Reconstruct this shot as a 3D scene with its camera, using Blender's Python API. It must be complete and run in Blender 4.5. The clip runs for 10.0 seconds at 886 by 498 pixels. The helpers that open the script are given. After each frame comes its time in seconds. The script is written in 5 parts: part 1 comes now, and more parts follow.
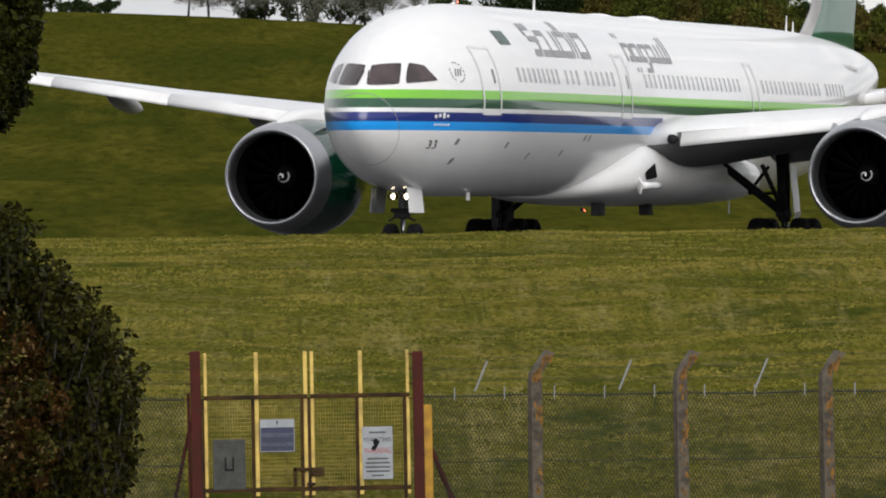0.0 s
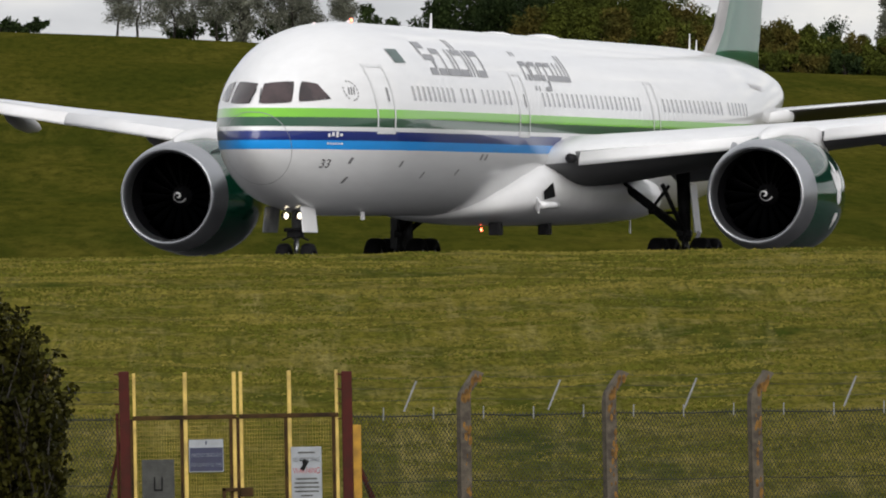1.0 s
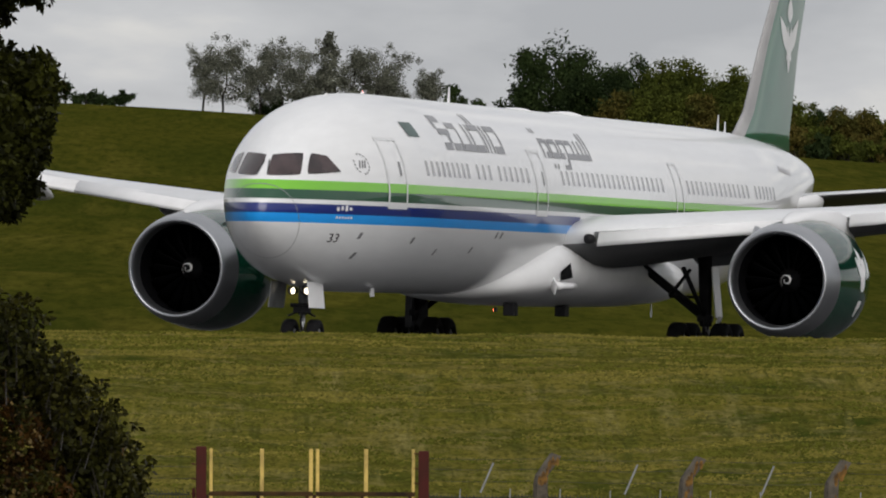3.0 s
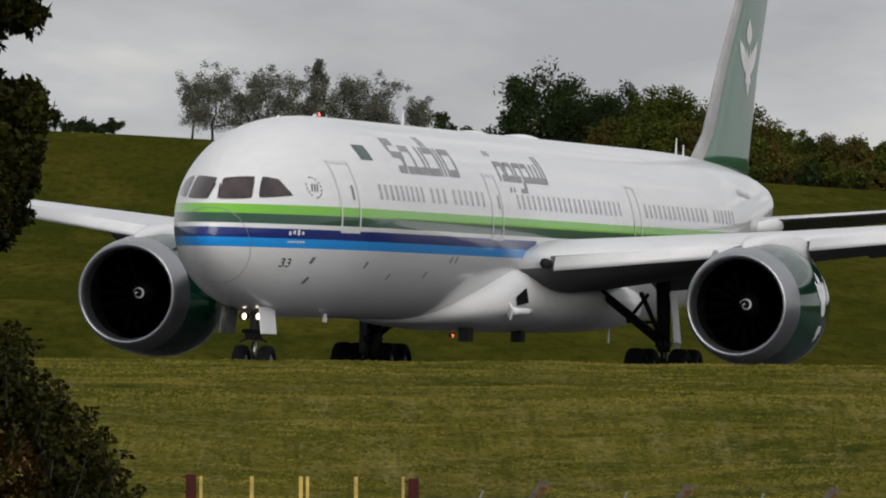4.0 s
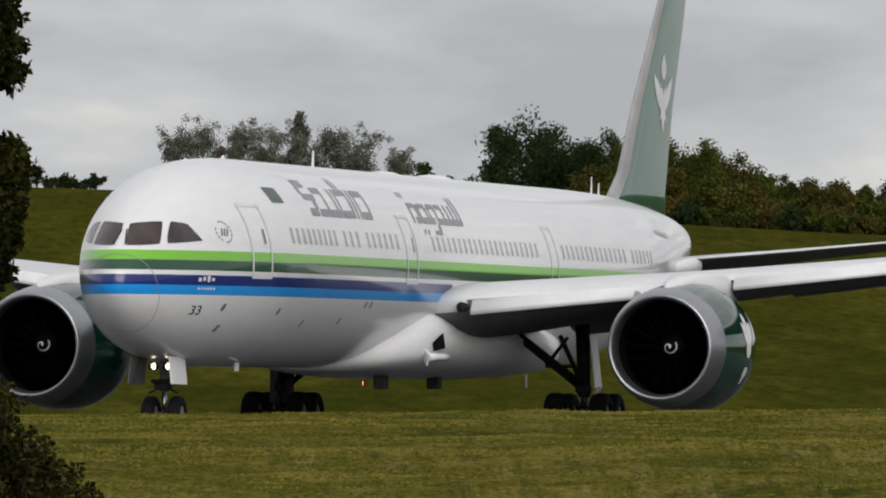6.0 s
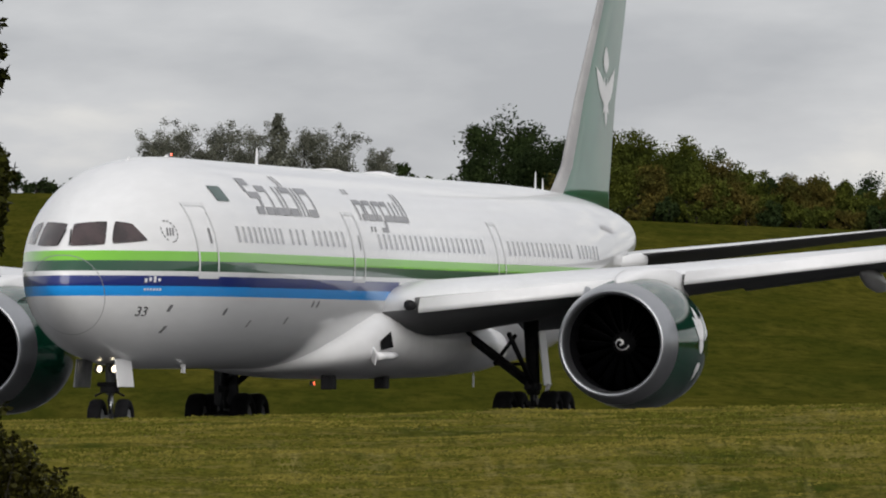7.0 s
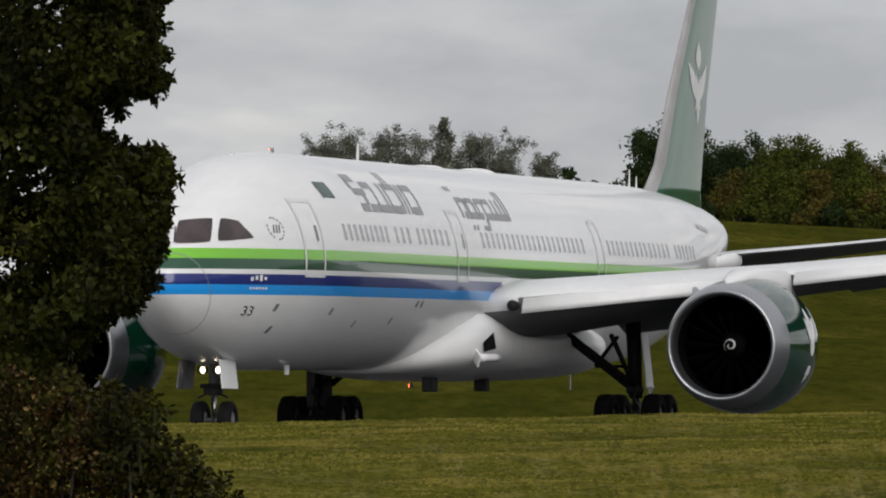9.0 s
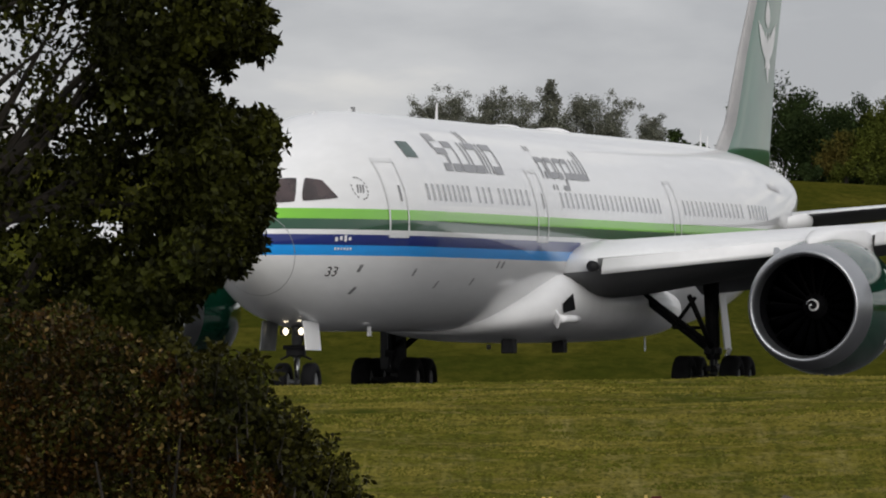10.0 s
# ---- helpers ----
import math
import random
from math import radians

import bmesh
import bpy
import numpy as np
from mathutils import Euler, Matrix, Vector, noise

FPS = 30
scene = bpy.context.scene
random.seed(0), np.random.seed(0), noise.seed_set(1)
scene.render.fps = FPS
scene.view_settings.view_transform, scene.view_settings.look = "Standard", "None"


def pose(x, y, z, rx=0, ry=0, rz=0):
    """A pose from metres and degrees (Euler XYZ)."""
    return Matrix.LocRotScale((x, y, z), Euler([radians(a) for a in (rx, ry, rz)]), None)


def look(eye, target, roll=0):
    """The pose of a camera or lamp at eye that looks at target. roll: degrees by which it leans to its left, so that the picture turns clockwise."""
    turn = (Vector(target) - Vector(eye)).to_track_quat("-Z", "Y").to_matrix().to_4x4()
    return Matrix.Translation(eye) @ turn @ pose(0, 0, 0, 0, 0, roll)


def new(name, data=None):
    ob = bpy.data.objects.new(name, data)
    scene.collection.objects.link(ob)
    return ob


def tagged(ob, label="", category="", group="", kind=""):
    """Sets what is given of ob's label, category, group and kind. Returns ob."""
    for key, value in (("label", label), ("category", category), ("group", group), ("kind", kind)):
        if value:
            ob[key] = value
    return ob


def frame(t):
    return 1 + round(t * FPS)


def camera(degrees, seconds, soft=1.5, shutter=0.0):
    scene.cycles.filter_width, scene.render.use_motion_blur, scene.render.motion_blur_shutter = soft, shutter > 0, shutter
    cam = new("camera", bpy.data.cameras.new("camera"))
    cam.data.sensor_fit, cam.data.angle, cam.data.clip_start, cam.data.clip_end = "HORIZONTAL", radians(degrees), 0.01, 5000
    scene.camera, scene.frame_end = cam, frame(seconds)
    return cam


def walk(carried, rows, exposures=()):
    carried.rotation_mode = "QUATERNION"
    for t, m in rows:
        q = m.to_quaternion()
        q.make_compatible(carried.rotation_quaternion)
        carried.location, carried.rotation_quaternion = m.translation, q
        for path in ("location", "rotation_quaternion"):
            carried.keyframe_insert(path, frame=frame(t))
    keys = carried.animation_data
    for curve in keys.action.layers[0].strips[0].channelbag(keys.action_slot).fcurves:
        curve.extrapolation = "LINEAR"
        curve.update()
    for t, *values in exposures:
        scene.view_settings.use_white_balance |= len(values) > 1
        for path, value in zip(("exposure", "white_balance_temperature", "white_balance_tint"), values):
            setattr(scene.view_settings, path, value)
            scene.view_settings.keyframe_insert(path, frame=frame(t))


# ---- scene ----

# camera: stands still on a bank and pans with a long lens
EYE = (0.0, 0.0, -0.511)
cam = camera(6.109, 10.0, soft=2.0)
PAN = [  # seconds, azimuth, elevation, roll in degrees
    (0, 1.341, 0.171, 0.036), (0.2, 1.410, 0.130, 0.072), (0.3, 1.452, 0.244, 0.090), (0.5, 1.599, 0.252, 0.126), (0.7, 1.704, 0.298, 0.085),
    (0.8, 1.745, 0.303, 0.064), (1, 1.831, 0.310, 0.023), (1.2, 1.939, 0.250, -0.082), (1.3, 1.987, 0.218, -0.134), (1.5, 2.079, 0.169, -0.239),
    (1.6, 2.149, 0.140, -0.090), (1.7, 2.196, 0.378, 0.058), (1.8, 2.284, 0.555, 0.207), (1.9, 2.325, 0.549, 0.355), (2, 2.340, 0.421, 0.503),
    (2.1, 2.230, 0.385, 0.590), (2.2, 1.995, 0.351, 0.676), (2.3, 1.736, 0.414, 0.763), (2.4, 1.606, 0.618, 0.849), (2.5, 1.466, 0.715, 0.936),
    (2.6, 1.378, 0.743, 1.170), (2.7, 1.272, 0.777, 1.404), (3.8, 1.227, 1.045, 1.164), (3.9, 1.284, 1.067, 1.227), (4, 1.331, 1.055, 1.290),
    (4.1, 1.333, 1.060, 1.199), (4.2, 1.342, 1.084, 1.108), (4.3, 1.340, 1.073, 1.018), (4.4, 1.280, 1.041, 0.927), (4.5, 1.161, 1.034, 0.837),
    (4.6, 1.131, 1.018, 0.879), (4.7, 0.989, 0.968, 0.922), (4.8, 0.998, 0.979, 0.965), (4.9, 0.946, 0.957, 1.007), (5, 0.948, 0.974, 1.050),
    (5.1, 1.007, 0.985, 0.989), (5.2, 1.052, 0.999, 0.928), (5.3, 1.218, 0.987, 0.867), (5.4, 1.370, 1.106, 0.807), (5.5, 1.407, 1.241, 0.746),
    (5.6, 1.439, 1.283, 0.675), (5.7, 1.445, 1.318, 0.605), (6.8, 1.534, 1.459, -0.168), (7, 1.578, 1.405, -0.315), (7.2, 1.614, 1.325, -0.414),
    (7.3, 1.775, 1.325, -0.464), (7.5, 1.855, 1.303, -0.563), (7.7, 1.939, 1.296, -0.443), (7.8, 1.963, 1.306, -0.383), (8, 2.136, 1.494, -0.263),
    (8.2, 2.235, 1.512, -0.332), (8.3, 2.149, 1.563, -0.366), (8.4, 1.867, 1.565, -0.401), (8.5, 1.472, 1.587, -0.435), (8.6, 1.127, 1.619, -0.382),
    (8.7, 0.953, 1.633, -0.329), (8.8, 0.733, 1.635, -0.276), (8.9, 0.630, 1.616, -0.223), (9, 0.436, 1.438, -0.170), (9.1, 0.269, 1.214, -0.189),
    (9.2, 0.147, 1.137, -0.207), (9.3, 0.046, 1.099, -0.226), (9.4, 0.003, 1.081, -0.245), (9.5, -0.093, 1.067, -0.263), (10, -0.301, 1.179, -0.209)]
walk(cam, [(t, pose(*EYE, 90 + el, 0, -az) @ pose(0, 0, 0, 0, 0, roll)) for t, az, el, roll in PAN],
     exposures=[(0, 0.26), (1, 0.16), (2.0, -0.10), (2.5, -0.12), (4.5, -0.29), (5.5, -0.22), (7.0, -0.05), (7.5, -0.08), (8.5, -0.18), (10, -0.14)])

# ---- world, sun, exposure ----
SUN_EL, SUN_AZ = radians(24), radians(168)


def nodes_of(idblock):
    idblock.use_nodes = True
    nt = idblock.node_tree
    nt.nodes.clear()
    return nt, nt.nodes.new, nt.links.new


def build_world():
    w = bpy.data.worlds.new("overcast_sky")
    scene.world = w
    nt, N, L = nodes_of(w)
    out, bg, sky = N("ShaderNodeOutputWorld"), N("ShaderNodeBackground"), N("ShaderNodeTexSky")
    sky.sky_type, sky.sun_disc, sky.sun_elevation, sky.sun_rotation = "NISHITA", False, SUN_EL, SUN_AZ
    tc, mp = N("ShaderNodeTexCoord"), N("ShaderNodeMapping")
    mp.inputs["Scale"].default_value = (11.0, 11.0, 34.0)
    L(tc.outputs["Generated"], mp.inputs["Vector"])
    n1 = N("ShaderNodeTexNoise")
    n1.inputs["Scale"].default_value, n1.inputs["Detail"].default_value, n1.inputs["Roughness"].default_value = 1.5, 7, 0.52
    L(mp.outputs[0], n1.inputs["Vector"])
    rmp = N("ShaderNodeValToRGB")
    e = rmp.color_ramp.elements
    e[0].position, e[0].color = 0.33, (4.7, 4.8, 5.15, 1)
    e[1].position, e[1].color = 0.67, (9.5, 9.15, 8.6, 1)
    m = e.new(0.5)
    m.color = (6.3, 6.35, 6.6, 1)
    L(n1.outputs["Fac"], rmp.inputs["Fac"])
    mx = N("ShaderNodeMix")
    mx.data_type, mx.inputs["Factor"].default_value = "RGBA", 0.93
    L(sky.outputs[0], mx.inputs["A"]), L(rmp.outputs[0], mx.inputs["B"])
    # an overcast sky is brighter overhead than at the horizon
    sp, up, vm = N("ShaderNodeSeparateXYZ"), N("ShaderNodeMath"), N("ShaderNodeVectorMath")
    up.operation, up.use_clamp, vm.operation = "MAXIMUM", False, "SCALE"
    up.inputs[1].default_value = 0.0
    gr = N("ShaderNodeMath")
    gr.operation = "MULTIPLY_ADD"
    gr.inputs[1].default_value, gr.inputs[2].default_value = 0.28, 1.0
    L(tc.outputs["Generated"], sp.inputs[0]), L(sp.outputs["Z"], up.inputs[0]), L(up.outputs[0], gr.inputs[0])
    L(mx.outputs["Result"], vm.inputs[0]), L(gr.outputs[0], vm.inputs["Scale"])
    L(vm.outputs[0], bg.inputs["Color"])
    bg.inputs["Strength"].default_value = 0.098
    L(bg.outputs[0], out.inputs["Surface"])


build_world()
sun_data = bpy.data.lights.new("sun", "SUN")
sun_data.energy, sun_data.angle, sun_data.color = 2.05, radians(50), (1.0, 0.965, 0.92)
sun = new("sun", sun_data)
sun.matrix_world = look((0, 0, 50), Vector((0, 0, 50)) - Vector((math.cos(SUN_EL) * math.sin(SUN_AZ), math.cos(SUN_EL) * math.cos(SUN_AZ), math.sin(SUN_EL))))


# ---- materials ----
def paint(name, base, rough=0.5, metal=0.0, vary=0.12, scale=3.0, fine=40.0, bump=0.0, coat=0.0, emit=None, glow=0.0, spec=0.5, island=0.0, tint=None, stretch=None):
    """A principled material with colour variation at two scales, and fine relief."""
    m = bpy.data.materials.new(name)
    nt, N, L = nodes_of(m)
    out, b = N("ShaderNodeOutputMaterial"), N("ShaderNodeBsdfPrincipled")
    L(b.outputs[0], out.inputs["Surface"])
    b.inputs["Roughness"].default_value, b.inputs["Metallic"].default_value = rough, metal
    b.inputs["Coat Weight"].default_value, b.inputs["Specular IOR Level"].default_value = coat, spec
    b.inputs["Coat Roughness"].default_value = 0.06
    tc, mp = N("ShaderNodeTexCoord"), N("ShaderNodeMapping")
    L(tc.outputs["Object"], mp.inputs["Vector"])
    if stretch:
        mp.inputs["Scale"].default_value = stretch
    a, c = N("ShaderNodeTexNoise"), N("ShaderNodeTexNoise")
    for n, s, d in ((a, scale, 4), (c, fine, 3)):
        n.inputs["Scale"].default_value, n.inputs["Detail"].default_value = s, d
        L(mp.outputs[0], n.inputs["Vector"])
    mix = N("ShaderNodeMix")
    mix.data_type = "RGBA"
    other = tint or tuple(max(0.0, v * (1 - 2.4 * vary)) for v in base)
    mix.inputs["A"].default_value, mix.inputs["B"].default_value = (*base, 1), (*other, 1)
    rm = N("ShaderNodeMapRange")
    rm.inputs["From Min"].default_value, rm.inputs["From Max"].default_value = 0.38, 0.66
    L(a.outputs["Fac"], rm.inputs["Value"]), L(rm.outputs[0], mix.inputs["Factor"])
    hsv = N("ShaderNodeHueSaturation")
    L(mix.outputs["Result"], hsv.inputs["Color"])
    v = N("ShaderNodeMath")
    v.operation = "MULTIPLY_ADD"
    v.inputs[1].default_value, v.inputs[2].default_value = 2 * vary, 1 - vary
    L(c.outputs["Fac"], v.inputs[0])
    last = v
    if island:
        g, v2, v3 = N("ShaderNodeNewGeometry"), N("ShaderNodeMath"), N("ShaderNodeMath")
        v2.operation, v3.operation = "MULTIPLY_ADD", "MULTIPLY"
        v2.inputs[1].default_value, v2.inputs[2].default_value = 2 * island, 1 - island
        L(g.outputs["Random Per Island"], v2.inputs[0]), L(v2.outputs[0], v3.inputs[0]), L(v.outputs[0], v3.inputs[1])
        last = v3
    L(last.outputs[0], hsv.inputs["Value"]), L(hsv.outputs[0], b.inputs["Base Color"])
    if bump:
        bp = N("ShaderNodeBump")
        bp.inputs["Strength"].default_value, bp.inputs["Distance"].default_value = min(1.0, bump), 0.02
        L(c.outputs["Fac"], bp.inputs["Height"]), L(bp.outputs[0], b.inputs["Normal"])
    if emit:
        b.inputs["Emission Color"].default_value, b.inputs["Emission Strength"].default_value = (*emit, 1), glow
    return m


def leafy(name, base, tint, island=0.5, scale=0.6, shine=0.0):
    m = paint(name, base, rough=0.45, vary=0.15, scale=scale, fine=6, island=island, tint=tint, spec=shine)
    return m


def livery_paint():
    """White gloss paint with five bands along the body, told apart by height, the blue ones ending at the wing."""
    m = bpy.data.materials.new("airliner_livery")
    nt, N, L = nodes_of(m)
    out, b, tc, sep = N("ShaderNodeOutputMaterial"), N("ShaderNodeBsdfPrincipled"), N("ShaderNodeTexCoord"), N("ShaderNodeSeparateXYZ")
    L(b.outputs[0], out.inputs["Surface"]), L(tc.outputs["Object"], sep.inputs[0])
    white = (0.74, 0.745, 0.755, 1)
    ramp = N("ShaderNodeValToRGB")
    ramp.color_ramp.interpolation = "CONSTANT"
    e = ramp.color_ramp.elements
    lo, hi = 3.0, 6.0
    bands = [(3.83, (0.012, 0.30, 0.80, 1)), (4.10, (0.003, 0.016, 0.16, 1)), (4.375, white), (4.51, (0.004, 0.060, 0.025, 1)),
             (4.785, (0.17, 0.50, 0.022, 1)), (5.06, white)]
    e[0].position, e[0].color = 0.0, white
    e[1].position, e[1].color = (bands[0][0] - lo) / (hi - lo), bands[0][1]
    for z, col in bands[1:]:
        q = e.new((z - lo) / (hi - lo))
        q.color = col
    mr = N("ShaderNodeMapRange")
    mr.inputs["From Min"].default_value, mr.inputs["From Max"].default_value = lo, hi
    L(sep.outputs["Z"], mr.inputs["Value"]), L(mr.outputs[0], ramp.inputs["Fac"])
    # aft of the wing root only the green pair runs on, until the tail
    def gate(socket, op, value):
        g = N("ShaderNodeMath")
        g.operation = op
        g.inputs[1].default_value = value
        L(socket, g.inputs[0])
        return g.outputs[0]
    aft = gate(sep.outputs["X"], "LESS_THAN", 6 - 25.4)
    low = gate(sep.outputs["Z"], "LESS_THAN", 4.48)
    tail = gate(sep.outputs["X"], "LESS_THAN", 6 - 53.5)
    both = N("ShaderNodeMath")
    both.operation = "MULTIPLY"
    L(aft, both.inputs[0]), L(low, both.inputs[1])
    any_ = N("ShaderNodeMath")
    any_.operation = "MAXIMUM"
    L(both.outputs[0], any_.inputs[0]), L(tail, any_.inputs[1])
    mx = N("ShaderNodeMix")
    mx.data_type = "RGBA"
    mx.inputs["B"].default_value = white
    L(any_.outputs[0], mx.inputs["Factor"]), L(ramp.outputs[0], mx.inputs["A"])
    # faint dirt streaks along the body
    mp, n = N("ShaderNodeMapping"), N("ShaderNodeTexNoise")
    mp.inputs["Scale"].default_value = (0.35, 2.0, 2.6)
    n.inputs["Scale"].default_value, n.inputs["Detail"].default_value = 1.5, 6
    L(tc.outputs["Object"], mp.inputs["Vector"]), L(mp.outputs[0], n.inputs["Vector"])
    hs, v = N("ShaderNodeHueSaturation"), N("ShaderNodeMath")
    v.operation = "MULTIPLY_ADD"
    v.inputs[1].default_value, v.inputs[2].default_value = 0.16, 0.91
    L(n.outputs["Fac"], v.inputs[0]), L(v.outputs[0], hs.inputs["Value"]), L(mx.outputs["Result"], hs.inputs["Color"])
    L(hs.outputs[0], b.inputs["Base Color"])
    b.inputs["Roughness"].default_value, b.inputs["Coat Weight"].default_value, b.inputs["Coat Roughness"].default_value = 0.32, 0.65, 0.03
    return m


def grass_paint():
    m = bpy.data.materials.new("mown_grass")
    nt, N, L = nodes_of(m)
    out, b, tc = N("ShaderNodeOutputMaterial"), N("ShaderNodeBsdfPrincipled"), N("ShaderNodeTexCoord")
    L(b.outputs[0], out.inputs["Surface"])
    b.inputs["Roughness"].default_value, b.inputs["Specular IOR Level"].default_value = 1.0, 0.0

    def tex(scale, stretch, detail=5, rough=0.6, turn=0.0):
        mp, n = N("ShaderNodeMapping"), N("ShaderNodeTexNoise")
        mp.inputs["Rotation"].default_value = (0, 0, turn)
        mp.inputs["Scale"].default_value = stretch
        n.inputs["Scale"].default_value, n.inputs["Detail"].default_value, n.inputs["Roughness"].default_value = scale, detail, rough
        L(tc.outputs["Object"], mp.inputs["Vector"]), L(mp.outputs[0], n.inputs["Vector"])
        return n.outputs["Fac"]

    def mixc(fac, a, c, lo, hi):
        mr, mx = N("ShaderNodeMapRange"), N("ShaderNodeMix")
        mr.inputs["From Min"].default_value, mr.inputs["From Max"].default_value = lo, hi
        mx.data_type = "RGBA"
        L(fac, mr.inputs["Value"]), L(mr.outputs[0], mx.inputs["Factor"])
        for key, val in (("A", a), ("B", c)):
            if isinstance(val, tuple):
                mx.inputs[key].default_value = (*val, 1)
            else:
                L(val, mx.inputs[key])
        return mx.outputs["Result"]
    broad = tex(0.12, (1.0, 0.5, 0.5), 4)
    patch = tex(0.9, (0.5, 0.5, 0.5), 6, 0.65)
    blade = tex(9.0, (0.8, 0.35, 0.35), 5, 0.75)
    swath = tex(0.9, (0.05, 1.0, 1.0), 3)
    c1 = mixc(broad, (0.136, 0.116, 0.020), (0.088, 0.088, 0.014), 0.35, 0.65)
    c2 = mixc(patch, c1, (0.168, 0.136, 0.034), 0.46, 0.78)
    c3 = mixc(swath, c2, (0.070, 0.064, 0.013), 0.48, 0.8)
    tuss = tex(0.55, (0.6, 0.6, 0.6), 7, 0.7)
    c3 = mixc(tuss, c3, (0.036, 0.048, 0.008), 0.50, 0.66)
    straw = tex(2.6, (0.35, 0.5, 0.5), 6, 0.7)
    c3 = mixc(straw, c3, (0.200, 0.165, 0.058), 0.50, 0.74)
    comb = tex(1.7, (1.5, 0.10, 0.10), 5, 0.7, 0.5)
    c3 = mixc(comb, c3, (0.040, 0.050, 0.010), 0.50, 0.78)
    rake = tex(1.1, (0.9, 0.07, 0.07), 5, 0.65, 0.62)
    c3 = mixc(rake, c3, (0.225, 0.190, 0.066), 0.54, 0.78)
    c4 = mixc(blade, c3, (0.030, 0.032, 0.007), 0.42, 0.72)
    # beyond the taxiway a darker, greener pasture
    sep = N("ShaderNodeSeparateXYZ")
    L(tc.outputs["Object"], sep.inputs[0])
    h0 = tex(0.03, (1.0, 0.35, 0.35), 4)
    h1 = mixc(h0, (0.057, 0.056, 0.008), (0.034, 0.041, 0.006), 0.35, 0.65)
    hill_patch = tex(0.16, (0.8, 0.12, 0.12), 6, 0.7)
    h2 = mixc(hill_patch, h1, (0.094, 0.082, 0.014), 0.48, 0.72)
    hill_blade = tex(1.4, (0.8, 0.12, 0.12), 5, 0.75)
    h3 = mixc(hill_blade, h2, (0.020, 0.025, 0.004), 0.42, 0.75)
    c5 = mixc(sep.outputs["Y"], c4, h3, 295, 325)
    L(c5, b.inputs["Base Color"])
    bp = N("ShaderNodeBump")
    bp.inputs["Strength"].default_value, bp.inputs["Distance"].default_value = 0.12, 0.004
    L(blade, bp.inputs["Height"]), L(bp.outputs[0], b.inputs["Normal"])
    return m


LIVERY = livery_paint()
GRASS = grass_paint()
WHITE = paint("white_gloss_paint", (0.76, 0.76, 0.77), 0.42, vary=0.04, scale=0.6, fine=5, coat=0.2)
GREYWING = paint("grey_wing_paint", (0.66, 0.67, 0.69), 0.45, vary=0.05, scale=0.5, fine=6, coat=0.15)
# darker than the wing's own grey: shade below put into the colour
UNDERSHADE = paint("shaded_underside_grey", (0.13, 0.132, 0.136), 0.8, spec=0.15, vary=0.06, scale=0.6, fine=8)
SILVER = paint("brushed_aluminium", (0.38, 0.39, 0.41), 0.34, metal=0.95, vary=0.05, scale=1.2, fine=30)
GREEN = paint("dark_green_gloss_paint", (0.003, 0.036, 0.020), 0.10, vary=0.06, scale=0.7, fine=8, coat=0.2, spec=0.4)
# liner and blades are near black: the inlet's shade is in their colour
DARKLINER = paint("shaded_inlet_liner", (0.006, 0.006, 0.007), 0.9, spec=0.02, vary=0.1, scale=2, fine=30)
BLADE = paint("shaded_composite_blade", (0.0012, 0.0013, 0.0015), 0.9, spec=0.0, vary=0.1, scale=2, fine=20)
RUBBER = paint("tyre_rubber", (0.010, 0.010, 0.011), 0.9, spec=0.12, vary=0.2, scale=3, fine=40, bump=0.2)
GEAR = paint("grey_gear_steel", (0.16, 0.165, 0.17), 0.45, metal=0.4, vary=0.15, scale=4, fine=40)
DARKGEAR = paint("dark_greasy_steel", (0.022, 0.022, 0.024), 0.6, metal=0.2, spec=0.2, vary=0.2, scale=4, fine=40)
GLASS = paint("tinted_cockpit_glass", (0.050, 0.030, 0.031), 0.10, vary=0.25, scale=1.6, fine=4, coat=0.3)
PANE = paint("dimmed_cabin_window", (0.36, 0.36, 0.38), 0.15, vary=0.1, scale=1.0, fine=9, coat=0.5)
TITLE = paint("grey_lettering_paint", (0.17, 0.17, 0.18), 0.35, vary=0.05, scale=1, fine=9, coat=0.4)
OUTLINE = paint("pale_grey_outline", (0.66, 0.67, 0.68), 0.4, vary=0.04, scale=2, fine=20)
SEAM = paint("dark_panel_seam", (0.24, 0.24, 0.25), 0.5, vary=0.1, scale=2, fine=20)
BLACK = paint("black_paint", (0.008, 0.008, 0.009), 0.6, spec=0.1, vary=0.2, scale=3, fine=30)
LAMP = paint("taxi_lamp_glass", (0.9, 0.85, 0.75), 0.2, vary=0.0, emit=(1.0, 0.86, 0.62), glow=3.6)
REDGLOW = paint("lit_red_lamp", (0.6, 0.05, 0.03), 0.3, vary=0.0, emit=(1.0, 0.09, 0.04), glow=14.0)
ASPHALT = paint("worn_asphalt", (0.055, 0.055, 0.056), 0.9, vary=0.2, scale=0.4, fine=25, bump=0.3)
YELLOW = paint("weathered_yellow_paint", (0.60, 0.42, 0.10), 0.55, vary=0.2, scale=2.5, fine=30, bump=0.1)
YELLOWDARK = paint("rusty_yellow_paint", (0.055, 0.030, 0.010), 0.9, spec=0.2, vary=0.25, scale=3, fine=30, tint=(0.022, 0.013, 0.007))
# rust red set darker, so the colour also carries the posts' side shading
RUST = paint("rust_red_post_paint", (0.062, 0.014, 0.011), 0.9, spec=0.2, vary=0.25, scale=4, fine=40, bump=0.2, tint=(0.045, 0.014, 0.010))
CONCRETE = paint("lichened_concrete", (0.105, 0.088, 0.066), 0.95, vary=0.3, scale=5, fine=45, bump=0.3, tint=(0.045, 0.036, 0.028))
